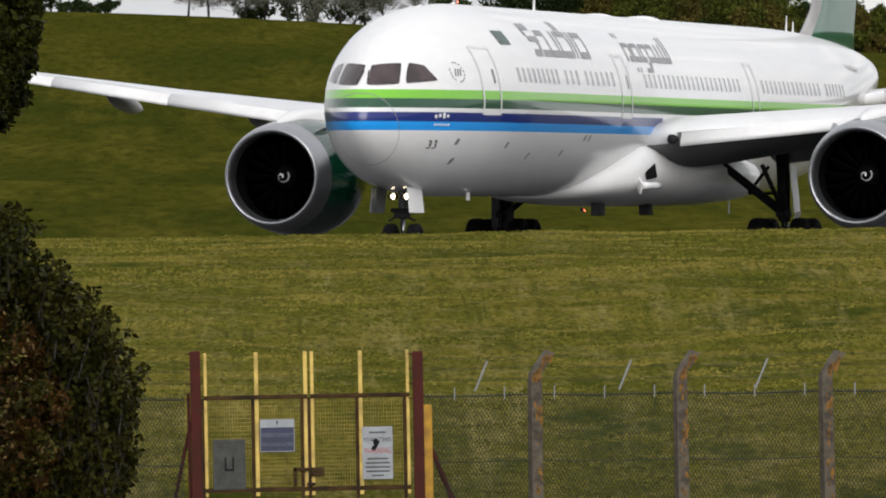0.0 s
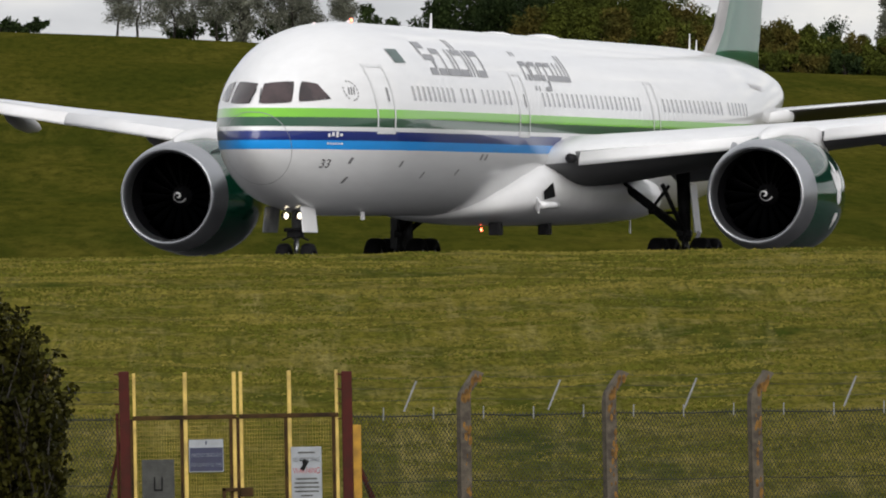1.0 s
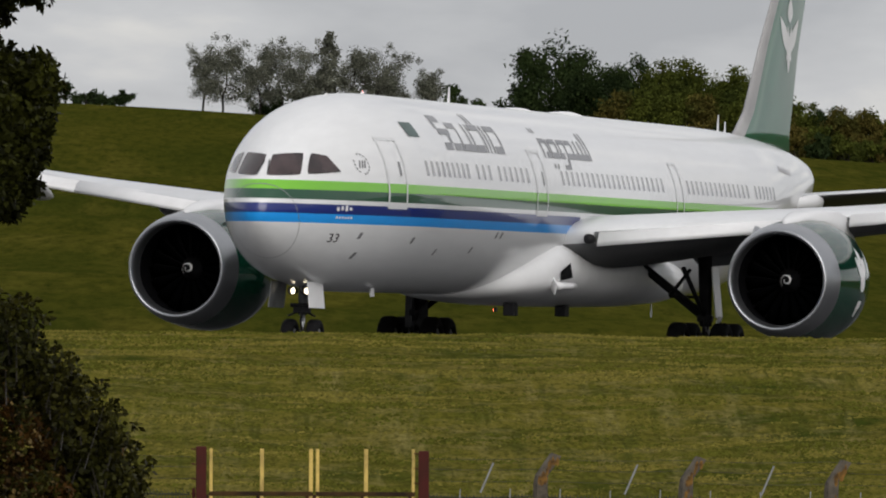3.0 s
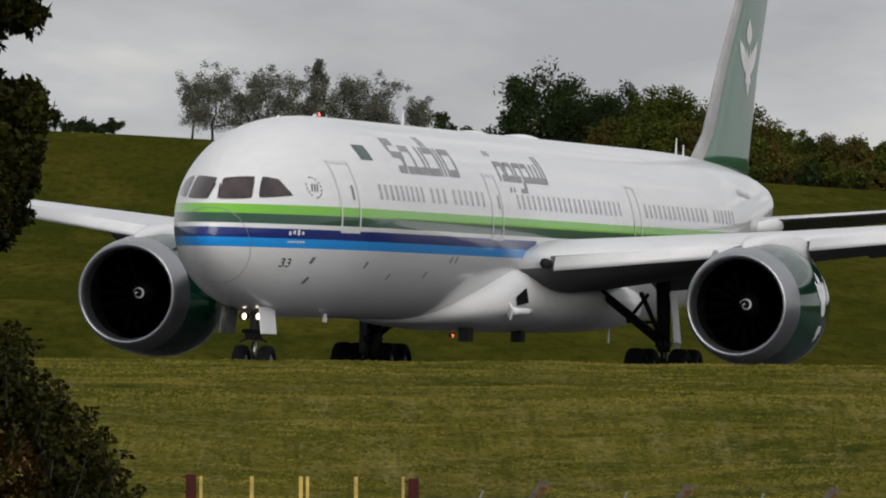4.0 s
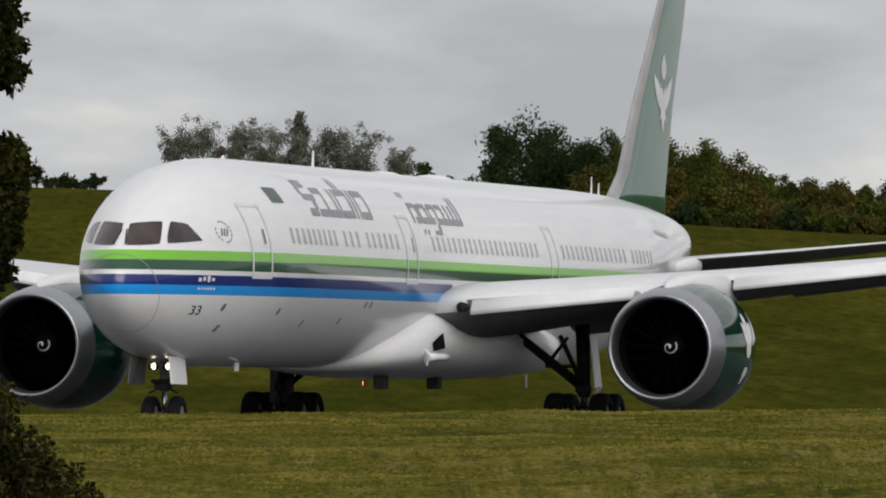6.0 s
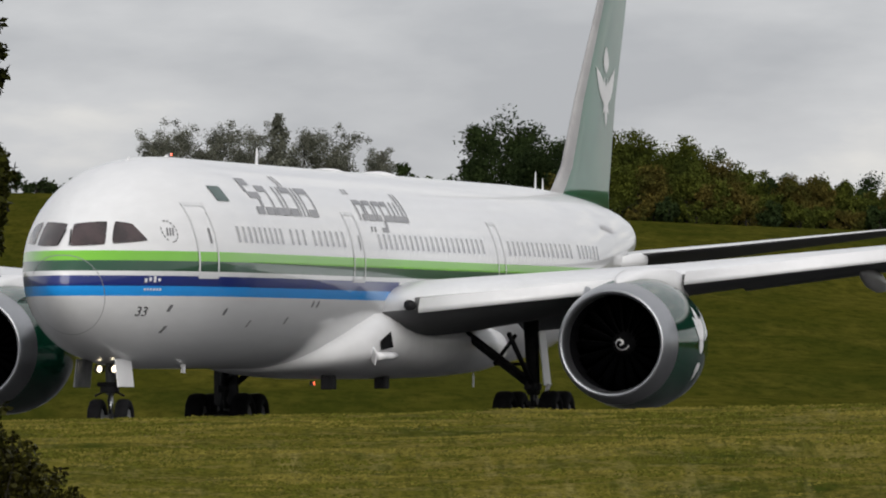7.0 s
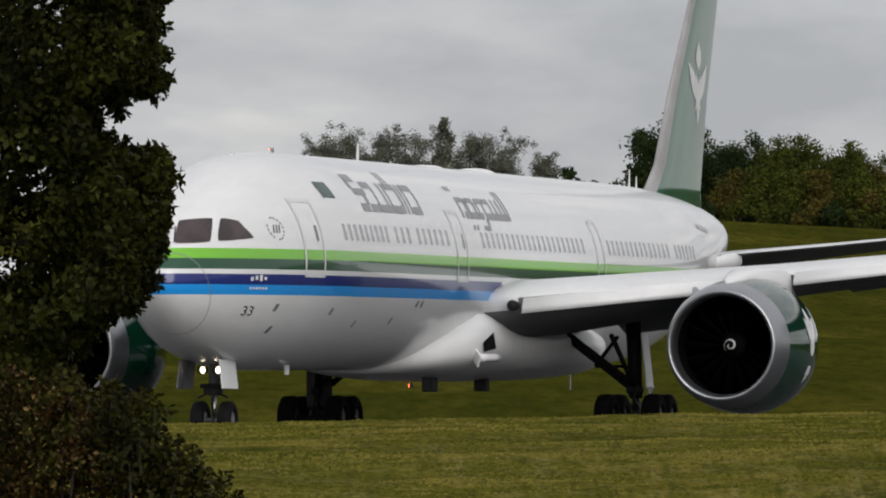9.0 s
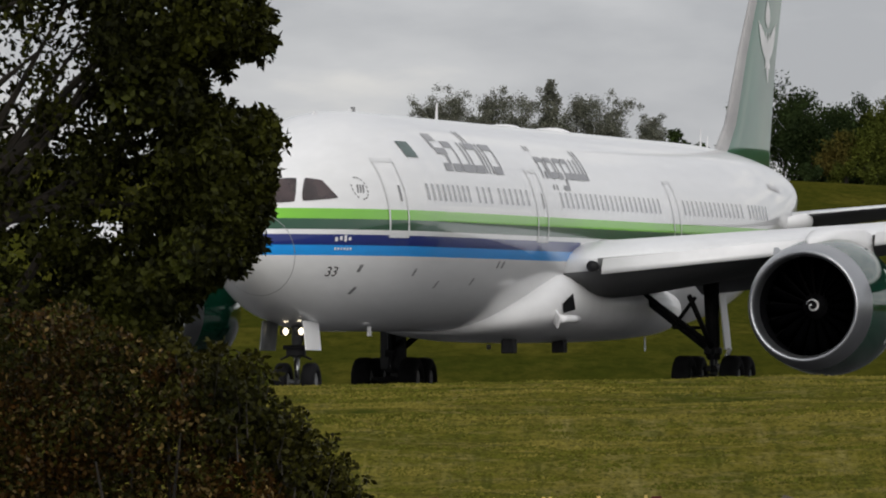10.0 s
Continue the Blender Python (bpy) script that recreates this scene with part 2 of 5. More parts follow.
LICHEN = paint("orange_lichen", (0.21, 0.105, 0.018), 0.95, vary=0.3, scale=7, fine=40, bump=0.3)
MESHYELLOW = paint("dull_yellow_wire", (0.30, 0.22, 0.045), 0.8, vary=0.2, scale=2, fine=30)
# olive kept very dark, the bush's shade being part of the colour
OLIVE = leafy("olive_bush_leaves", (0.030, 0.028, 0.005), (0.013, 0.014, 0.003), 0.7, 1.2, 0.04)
WIRE = paint("green_coated_wire", (0.016, 0.020, 0.017), 0.6, vary=0.2, scale=2, fine=30)
GALV = paint("galvanised_steel", (0.20, 0.205, 0.21), 0.55, metal=0.2, vary=0.15, scale=4, fine=40)
SIGNWHITE = paint("sign_white", (0.30, 0.32, 0.35), 0.7, vary=0.1, scale=3, fine=30)
SIGNBLUE = paint("sign_blue", (0.008, 0.013, 0.055), 0.45, vary=0.1, scale=3, fine=30)
SIGNGREY = paint("faded_sign_lettering", (0.13, 0.14, 0.18), 0.7, vary=0.1, scale=3, fine=30)
SIGNRED = paint("sign_red", (0.30, 0.02, 0.03), 0.5, vary=0.1)
BOARD = paint("grey_slatted_board", (0.062, 0.064, 0.060), 0.8, vary=0.15, scale=5, fine=40)
BARK = paint("dark_bark", (0.022, 0.017, 0.012), 0.95, vary=0.3, scale=4, fine=30, bump=0.6)
# lighter copy of the oak leaves, painted as if lit
OAKLIT = leafy("lit_oak_leaves", (0.046, 0.050, 0.008), (0.021, 0.026, 0.005), 0.6, 0.9, 0.05)
# pale tan that paints highlights among the darker bush leaves
TAN = leafy("highlight_tan_bush_leaves", (0.120, 0.082, 0.028), (0.055, 0.036, 0.010), 0.6, 1.2, 0.12)
STRAW = leafy("straw_grass", (0.140, 0.119, 0.026), (0.112, 0.101, 0.020), 0.25, 0.3)
# oak and russet leaves darkened in colour to stand in shade
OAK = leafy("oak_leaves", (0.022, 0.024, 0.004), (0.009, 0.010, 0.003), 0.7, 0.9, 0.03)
RUSSET = leafy("russet_bush_leaves", (0.037, 0.017, 0.004), (0.014, 0.010, 0.003), 0.7, 1.2, 0.04)
FARDARK = leafy("far_dark_leaves", (0.028, 0.042, 0.014), (0.018, 0.028, 0.012), 0.45, 0.3)
FARGREEN = leafy("far_green_leaves", (0.062, 0.072, 0.013), (0.035, 0.046, 0.011), 0.45, 0.3)
FAROCHRE = leafy("far_ochre_leaves", (0.080, 0.064, 0.016), (0.042, 0.046, 0.012), 0.45, 0.4)
FARGREY = leafy("far_silver_leaves", (0.138, 0.142, 0.110), (0.076, 0.080, 0.062), 0.5, 0.4)
BLADES = leafy("green_grass", (0.080, 0.078, 0.013), (0.056, 0.060, 0.010), 0.35, 0.3)


# ---- mesh helpers ----
def mesh_from(name, verts, faces, mat, smooth=True):
    me = bpy.data.meshes.new(name)
    me.from_pydata([tuple(v) for v in verts], [], faces)
    for m in (mat if isinstance(mat, (list, tuple)) else [mat]):
        me.materials.append(m)
    if smooth:
        me.polygons.foreach_set("use_smooth", [True] * len(me.polygons))
    me.update()
    return me


def put(name, data, parent=None, m=None, label=""):
    ob = new(name, data)
    if parent:
        ob.parent = parent
    if m is not None:
        ob.matrix_basis = m
    if label:
        ob["label"] = label
    return ob


def part(name, bm, material, parent, label="", m=None, smooth=False):
    bmesh.ops.recalc_face_normals(bm, faces=bm.faces)
    me = bpy.data.meshes.new(name)
    bm.to_mesh(me)
    bm.free()
    me.materials.append(material)
    if smooth:
        me.polygons.foreach_set("use_smooth", [True] * len(me.polygons))
    return put(name, me, parent, m, label)


def add_box(bm, size, m=Matrix(), bevel=0.0):
    geo = bmesh.ops.create_cube(bm, size=1.0, matrix=m @ Matrix.Diagonal((*size, 1)))
    if bevel:
        edges = list({e for v in geo["verts"] for e in v.link_edges})
        bmesh.ops.bevel(bm, geom=edges, offset=bevel, segments=1, affect="EDGES")


def box(size, m=Matrix(), bevel=0.0):
    bm = bmesh.new()
    add_box(bm, size, m, bevel)
    return bm


def add_rod(bm, a, b, r0, r1=None, n=12):
    a, b = Vector(a), Vector(b)
    d = b - a
    m = Matrix.Translation((a + b) / 2) @ d.to_track_quat("Z", "Y").to_matrix().to_4x4()
    bmesh.ops.create_cone(bm, cap_ends=True, segments=n, radius1=r0, radius2=r0 if r1 is None else r1, depth=d.length, matrix=m)


def rod(a, b, r0, r1=None, n=12):
    bm = bmesh.new()
    add_rod(bm, a, b, r0, r1, n)
    return bm


def loft(rings, close=True, cap=True):
    """A skin over rings of equal count."""
    bm = bmesh.new()
    vr = [[bm.verts.new(p) for p in ring] for ring in rings]
    n = len(vr[0])
    for a, b in zip(vr, vr[1:]):
        for k in range(n if close else n - 1):
            j = (k + 1) % n
            bm.faces.new((a[k], a[j], b[j], b[k]))
    if cap:
        for ring in (vr[0], vr[-1]):
            bm.faces.new(ring)
    return bm


def revolve(profile, n=48, closed=False):
    """Turns (x, r) pairs round the x axis."""
    rings = [[(x, r * math.cos(2 * math.pi * k / n), r * math.sin(2 * math.pi * k / n)) for k in range(n)] for x, r in profile]
    if closed:
        rings.append(rings[0])
    bm = loft(rings, cap=False)
    bmesh.ops.remove_doubles(bm, verts=bm.verts, dist=1e-5)
    return bm


def lettering(text, size):
    """The outline mesh of a text in the built-in font: vertices and faces in its plane."""
    cu = bpy.data.curves.new("lettering", "FONT")
    cu.body, cu.size, cu.align_x, cu.align_y = text, size, "CENTER", "CENTER"
    ob = new("lettering", cu)
    dg = bpy.context.evaluated_depsgraph_get()
    me = bpy.data.meshes.new_from_object(ob.evaluated_get(dg))
    bpy.data.objects.remove(ob)
    return me


# ---- ground ----
def ridge_z(x):
    return 0.365 + 0.01366 * max(-40.0, min(60.0, x))


HILL_Y = 900.0


def hill_z(x):
    az = max(-2.2, min(5.6, math.degrees(math.atan2(x, HILL_Y))))
    el = 1.7611 - 0.04645 * az - 0.00704 * az * az + 0.001234 * az ** 3
    return EYE[2] + HILL_Y * math.tan(radians(el))


def ease(a, b, u):
    u = max(0.0, min(1.0, u))
    return a + (b - a) * u * u * (3 - 2 * u)


def ground_z(x, y):
    if y < 60:
        return ease(-2.3, -5.0, max(0, y) / 60)
    if y < 157:
        return ease(-5.0, -5.1, (y - 60) / 97)
    if y < 200:
        u = (y - 157) / 43
        return -5.1 + (ridge_z(x) + 5.1) * math.sin(u * math.pi / 2) ** 1.08
    if y < 208:
        return ease(ridge_z(x), -0.04, (y - 200) / 8)
    if y < 300:
        return -0.04
    top = hill_z(x * HILL_Y / max(y, 1))
    prof = [(300, 0.0), (360, 0.05), (470, 0.20), (530, 0.285), (580, 0.33), (700, 0.57), (800, 0.80), (870, 0.955), (900, 1.0), (960, 1.02), (1200, 0.98), (5000, 0.7)]
    for (a, p), (b, q) in zip(prof, prof[1:]):
        if y <= b:
            u = (y - a) / (b - a)
            base = (p + (q - p) * u) * top
            break
    else:
        base = 0.7 * top
    return base


def rough_z(x, y):
    """The ground with its bumps."""
    z = ground_z(x, y)
    if 157 < y < 206:
        w = min(1, (y - 157) / 10) * (0.25 if y > 196 else 1.0)
        z += 0.11 * math.exp(-((y - 184.3 - 0.5 * noise.noise((x * 0.08, 0, 1.7))) / 0.8) ** 2)
        z += w * (0.16 * noise.noise((x * 0.16, y * 0.3, 3.1)) + 0.05 * noise.noise((x * 0.9, y * 0.9, 0.0)))
    elif 320 < y < 890:
        z += 0.9 * noise.noise((x * 0.012, y * 0.03, 7.7)) * min(1, (y - 320) / 60) * min(1, (890 - y) / 60)
    return z


def build_ground():
    xs = sorted(set([round(v, 2) for v in np.concatenate([np.arange(-30, 30.1, 0.6), np.arange(-120, 121, 8), np.arange(-400, 401, 40), [-3000, -1500, -800, 800, 1500, 3000]])]))
    ys = sorted(set([round(v, 2) for v in np.concatenate([np.arange(-60, 150, 15), np.arange(150, 215, 0.75), np.arange(215, 310, 8), np.arange(310, 980, 14), [1000, 1100, 1200, 1500, 2000, 3000, 4500], [-400, -1500, -3000]])]))
    verts = []
    for y in ys:
        for x in xs:
            verts.append((x, y, rough_z(x, y)))
    nx = len(xs)
    faces = [(j * nx + i, j * nx + i + 1, (j + 1) * nx + i + 1, (j + 1) * nx + i) for j in range(len(ys) - 1) for i in range(nx - 1)]
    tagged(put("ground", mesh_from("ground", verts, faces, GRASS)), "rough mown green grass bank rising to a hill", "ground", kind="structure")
    # the taxiway behind the bank, along the way the airliner rolls
    q = [(-90, 209, 0.0), (90, 209, 0.0), (90, 299, 0.0), (-90, 299, 0.0)]
    tagged(put("taxiway", mesh_from("taxiway", q, [(0, 1, 2, 3)], ASPHALT, False)), "worn grey asphalt taxiway behind the grass bank", "taxiway", kind="structure")


build_ground()


def build_grass():
    """Tufts on the bank: single blades gathered in streaks along the mowing, straw-coloured and green."""
    rnd = np.random.default_rng(5)
    for mat, count, seed, label, tall in ((STRAW, 42000, 0.0, "straw-coloured tufts of cut grass on the bank", 0.034), (BLADES, 52000, 9.0, "dark green tufts of grass on the bank", 0.042)):
        verts, faces, tries = [], [], 0
        while len(faces) < count and tries < count * 6:
            tries += 1
            x, y = rnd.uniform(-13, 24), 157.5 + 41 * rnd.random() ** 0.8
            lie = x * 0.42 - (y - 157) * 1.0 if (x > 6 and y < 180) else -y
            streak = noise.noise((x * 0.22, lie * 1.15, seed)) + 0.6 * noise.noise((x * 0.9, y * 2.3, seed + 3))
            if seed == 0.0 and 183.4 < y < 184.9:
                streak += 0.35
            if streak < 0.12 + 0.3 * rnd.random():
                continue
            z, h, w = rough_z(x, y), tall * (0.5 + rnd.random()), 0.03 + 0.09 * rnd.random()
            a, lean = rnd.random() * math.pi, rnd.normal() * 0.6
            q = len(verts)
            dx, dy = w * math.cos(a), w * math.sin(a) * 0.5
            verts += [(x - dx, y - dy, z - 0.02), (x + dx, y + dy, z - 0.02), (x + lean * h, y + 0.9 * h, z + h)]
            faces.append((q, q + 1, q + 2))
        tagged(put("grass_tufts", mesh_from("grass_tufts", verts, faces, mat, False)), label, "grass", kind="stuff")


build_grass()


# ---- the airliner ----
# Body space: x forward with s metres aft of the nose at x = 6 - s, y to port, z up from the ground below s = 6.
GEAR_S, NOSE_S = 33.69, 4.93
BODY = Matrix.Translation((GEAR_S - 6, 0, 0)) @ Matrix.Rotation(0.0098, 4, "Y")
SEC_S = [0, 0.06, 0.25, 0.5, 1, 1.5, 2, 3, 4, 5, 6, 8, 10, 45, 48, 51, 54, 58, 62, 65, 67]
SEC_TOP = [4.15, 4.42, 4.72, 5.03, 5.5, 5.88, 6.2, 6.73, 7.1, 7.38, 7.57, 7.76, 7.815, 7.815, 7.815, 7.80, 7.75, 7.6, 7.35, 7.05, 6.7]
SEC_BOT = [4.15, 3.88, 3.6, 3.35, 3.0, 2.75, 2.55, 2.27, 2.08, 1.98, 1.9, 1.85, 1.845, 1.845, 1.95, 2.22, 2.75, 3.6, 4.55, 5.3, 5.85]
SEC_W = [0, 0.24, 0.47, 0.70, 1.04, 1.30, 1.53, 1.90, 2.21, 2.44, 2.62, 2.83, 2.885, 2.885, 2.87, 2.75, 2.5, 2.0, 1.4, 0.85, 0.35]


def smooth_table(xs, ys):
    """A monotone cubic through the table."""
    d = [(ys[k + 1] - ys[k]) / (xs[k + 1] - xs[k]) for k in range(len(xs) - 1)]
    t = [d[0]] + [0 if a * b <= 0 else 2 * a * b / (a + b) for a, b in zip(d, d[1:])] + [d[-1]]

    def f(x):
        k = max(0, min(len(xs) - 2, int(np.searchsorted(xs, x)) - 1))
        h = xs[k + 1] - xs[k]
        u = (x - xs[k]) / h
        return ((1 + 2 * u) * (1 - u) ** 2 * ys[k] + u * (1 - u) ** 2 * h * t[k] + u * u * (3 - 2 * u) * ys[k + 1] + u * u * (u - 1) * h * t[k + 1])
    return f


TOP, BOT, WID = smooth_table(SEC_S, SEC_TOP), smooth_table(SEC_S, SEC_BOT), smooth_table(SEC_S, SEC_W)


def skin(s, z, side=1, off=0.0):
    """The point of the body's skin at s and height z on one side, lifted off it by off."""
    c, h, w = (TOP(s) + BOT(s)) / 2, (TOP(s) - BOT(s)) / 2, WID(s)
    q = max(-0.999, min(0.999, (z - c) / h))
    y = w * math.sqrt(1 - q * q)
    n = Vector((0, y / w ** 2, (z - c) / h ** 2)).normalized()
    return Vector((6 - s, side * (y + off * n.y), z + off * n.z))


def nose_skin(y, z, off=0.0):
    """The point of the nose's skin seen from ahead at y and z."""
    lo, hi = 0.01, 9.5
    for _ in range(40):
        s = (lo + hi) / 2
        c, h, w = (TOP(s) + BOT(s)) / 2, (TOP(s) - BOT(s)) / 2, WID(s)
        if (y / w) ** 2 + ((z - c) / h) ** 2 > 1:
            lo = s
        else:
            hi = s
    return Vector((6 - hi + off * 0.8, y * (1 + off / 4), z + off * 0.3))


def decal(name, outline, mat, parent, side=1, off=0.012, label="", step=0.5, thick=0.012):
    """A thin raised patch on the skin: outline is (s, z) pairs of a quad, cut into a grid so that it follows the curve."""
    a, b, c, d = [Vector(p) for p in outline]
    nu = max(2, int(max((b - a).length, (c - d).length) / step) + 1)
    nv = max(2, int(max((d - a).length, (c - b).length) / 0.15) + 1)
    verts, faces = [], []
    for k in range(nv + 1):
        for i in range(nu + 1):
            u, v = i / nu, k / nv
            p = a.lerp(b, u).lerp(d.lerp(c, u), v)
            verts.append(skin(p.x, p.y, side, off))
    for k in range(nv):
        for i in range(nu):
            q = k * (nu + 1) + i
            faces.append((q, q + 1, q + nu + 2, q + nu + 1))
    return put(name, mesh_from(name, verts, faces, mat), parent, BODY, label)


def strokes(name, quads, mat, parent, label="", side=1, off=0.012, m=BODY):
    """Several patches of one painted mark as one mesh."""
    verts, faces = [], []
    for quad in quads:
        a, b, c, d = [Vector(p) for p in quad]
        nu = max(1, int((b - a).length / 0.5) + 1)
        nv = max(1, int((d - a).length / 0.15) + 1)
        base = len(verts)
        for k in range(nv + 1):
            for i in range(nu + 1):
                p = a.lerp(b, i / nu).lerp(d.lerp(c, i / nu), k / nv)
                verts.append(skin(p.x, p.y, side, off))
        for k in range(nv):
            for i in range(nu):
                q = base + k * (nu + 1) + i
                faces.append((q, q + 1, q + nu + 2, q + nu + 1))
    return put(name, mesh_from(name, verts, faces, mat), parent, m, label)


def rect(s0, s1, z0, z1, slant=0.0):
    return [(s0, z0), (s1, z0), (s1 - slant, z1), (s0 - slant, z1)]


def wing_ring(le, te, y, z, thick, twist=0.0, n=14, deep=1.0):
    """An aerofoil section at y: le and te are s of its edges, z the chord's height, thick the share of chord."""
    c = te - le
    pts = []
    for k in range(2 * n):
        a = math.pi * k / n
        u = 0.5 * (1 + math.cos(a))
        t = 5 * thick * (0.2969 * math.sqrt(u) - 0.126 * u - 0.3516 * u * u + 0.2843 * u ** 3 - 0.1036 * u ** 4)
        camber = 0.02 * 4 * u * (1 - u)
        zz = (camber + (t if k < n else -t * deep)) * c + twist * (u - 0.3) * c
        pts.append((6 - (le + u * c), y, z + zz))
    return pts


def build_airliner():
    plane = new("airliner")
    tagged(plane, "wide-body twin-jet airliner, white with green and blue bands, taxiing", "aircraft")
    plane.matrix_basis = pose(0, 0, 0)
    n = 72
    ss = [0.004, 0.03, 0.07, 0.13, 0.2, 0.3, 0.42, 0.56, 0.75, 1, 1.25, 1.5, 1.75, 2, 2.4, 2.8, 3.3, 3.8, 4.4, 5, 5.6, 6.2, 7, 8, 9, 10] + list(np.arange(12, 46, 2.0)) + [46, 47, 48, 49, 50, 51, 52, 53, 54, 56, 58, 60, 62, 63.5, 65, 66, 67]
    rings = []
    for s in ss:
        c, h, w = (TOP(s) + BOT(s)) / 2, (TOP(s) - BOT(s)) / 2, max(WID(s), 0.01)
        rings.append([(6 - s, w * math.cos(2 * math.pi * k / n), c + h * math.sin(2 * math.pi * k / n)) for k in range(n)])
    part("fuselage", loft(rings), LIVERY, plane, "white gloss body with green and blue bands", BODY, True)

    # wing-to-body fairing
    rings = []
    for s, w, top, bot in ((19.4, 0.7, 2.3, 1.84), (20.8, 2.15, 2.85, 1.72), (22.2, 2.74, 3.4, 1.62), (23.6, 2.97, 3.85, 1.56), (25.2, 3.03, 3.9, 1.52), (28, 3.04, 3.7, 1.50), (33, 3.02, 3.6, 1.50), (37, 2.9, 3.5, 1.54), (40, 2.5, 3.3, 1.62), (43, 1.7, 2.9, 1.75), (45, 0.5, 2.5, 1.9)):
        c, h = (top + bot) / 2, (top - bot) / 2
        ring = []
        for k in range(40):
            a = 2 * math.pi * k / 40
            ca, sa = math.cos(a), math.sin(a)
            ring.append((6 - s, w * math.copysign(abs(ca) ** 0.75, ca), c + h * math.copysign(abs(sa) ** 0.8, sa)))
        rings.append(ring)
    part("belly_fairing", loft(rings), WHITE, plane, "", BODY, True)

    # wings, tail surfaces
    WING = [(2.3, 24.2, 36.6, 3.62, 0.09), (3.6, 24.3, 36.6, 3.73, 0.09), (9.9, 28.6, 37.4, 4.38, 0.09), (17, 33.4, 39.4, 5.20, 0.09), (24, 38.0, 41.8, 6.08, 0.085), (27.5, 40.4, 43.1, 6.53, 0.08), (29.2, 42.3, 44.0, 6.77, 0.08), (30.06, 43.9, 44.6, 6.87, 0.08)]
    for side in (1, -1):
        rings = [wing_ring(le, te, side * y, z, th, -0.055 + 0.0013 * y, deep=1.0 + 0.95 * max(0, 1 - max(0, y - 3.6) / 9)) for y, le, te, z, th in WING]
        w = part("wing", loft(rings), GREYWING, plane, "pale grey swept wing", BODY, True)
        # faces turned downward take the grey that has shade painted in
        w.data.materials.append(UNDERSHADE)
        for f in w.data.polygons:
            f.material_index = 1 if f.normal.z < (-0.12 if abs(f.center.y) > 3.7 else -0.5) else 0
        # leading-edge slats, drooped, one inboard and three outboard of the engine
        for y0, y1 in ((3.75, 9.0), (10.75, 16.6), (16.62, 22.0), (22.02, 27.2)):
            rr = []
            for y in (y0, y1):
                le = np.interp(y, [q[0] for q in WING], [q[1] for q in WING])
                te = np.interp(y, [q[0] for q in WING], [q[2] for q in WING])
                z = np.interp(y, [q[0] for q in WING], [q[3] for q in WING])
                c = (te - le) * 0.09 + 0.35
                rr.append([(6 - (le - 0.28 + u * c), side * y, z + v * c) for u, v in ((0.0, -0.20), (0.03, -0.08), (0.16, 0.10), (0.5, 0.24), (1.0, 0.31), (0.95, 0.27), (0.45, 0.08), (0.18, -0.14))])
            part("slat", loft(rr), WHITE, w, "", None, True)
        # flaps let down a little behind the wing
        for y0, y1 in ((3.7, 9.0), (10.6, 19.5)):
            rr = []
            for y in (y0, y1):
                te = np.interp(y, [q[0] for q in WING], [q[2] for q in WING])
                z = np.interp(y, [q[0] for q in WING], [q[3] for q in WING])
                k, drop = (1.0, 1.0) if y < 9.5 else (0.8, 0.45) if y < 12 else (0.6, 0.35)
                rr.append([(6 - (te + u * k), side * y, z - 0.20 * drop + v * k * drop) for u, v in ((-1.3, 0.02), (-0.9, 0.06), (0.0, -0.20), (0.95, -0.60), (0.95, -0.63), (-0.2, -0.32), (-1.2, -0.08))])
            # the flaps' dark grey stands for shade under the wing
            part("flap", loft(rr), UNDERSHADE, w, "grey flap let down, darkened for the shade under the wing", None, True)
        # flap track fairings
        for y, s0, ln in ((14.7, 36.0, 4.2), (20.6, 38.4, 4.0)):
            z = np.interp(y, [q[0] for q in WING], [q[3] for q in WING]) - 0.30
            prof = [(0.0, 0.02), (0.12, 0.18), (0.35, 0.31), (0.65, 0.31), (0.88, 0.17), (1.0, 0.02)]
            rr = [[(6 - (s0 + u * ln), side * y + r * 0.75 * math.cos(a), z - 0.42 * u + r * math.sin(a)) for a in [2 * math.pi * k / 14 for k in range(14)]] for u, r in prof]
            part("flap_fairing", loft(rr), FINEDGE, w, "pale grey flap track fairing", None, True)
        # horizontal tail
        rings = [wing_ring(le, te, side * y, z, th, -0.06) for y, le, te, z, th in ((0.9, 59.0, 64.9, 5.42, 0.055), (5, 62.3, 66.3, 5.88, 0.055), (9.3, 65.7, 68.0, 6.40, 0.05), (9.95, 66.8, 68.3, 6.48, 0.05))]
        tp = part("tailplane", loft(rings), GREYWING, plane, "pale grey tailplane", BODY, True)
        tp.data.materials.append(UNDERSHADE)
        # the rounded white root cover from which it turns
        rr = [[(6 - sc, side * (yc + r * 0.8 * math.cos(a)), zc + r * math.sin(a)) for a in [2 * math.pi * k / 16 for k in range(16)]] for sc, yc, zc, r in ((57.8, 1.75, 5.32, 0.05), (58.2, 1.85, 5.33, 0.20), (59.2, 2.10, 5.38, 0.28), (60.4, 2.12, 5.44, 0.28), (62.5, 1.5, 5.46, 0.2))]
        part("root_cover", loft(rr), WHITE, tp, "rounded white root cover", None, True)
        # downward faces get the shade-darkened grey, as on the wings
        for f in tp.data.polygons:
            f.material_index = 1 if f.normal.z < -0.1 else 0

    # fin: a green panel with a pale leading edge
    FIN = [(7.2, 55.2, 64.6, 0.055), (7.9, 56.6, 64.6, 0.06), (8.6, 57.8, 64.85, 0.06), (11, 59.85, 65.65, 0.06), (14, 62.85, 67.2, 0.06), (16.0, 64.8, 68.1, 0.06), (16.4, 65.6, 68.3, 0.05)]
    rings = []
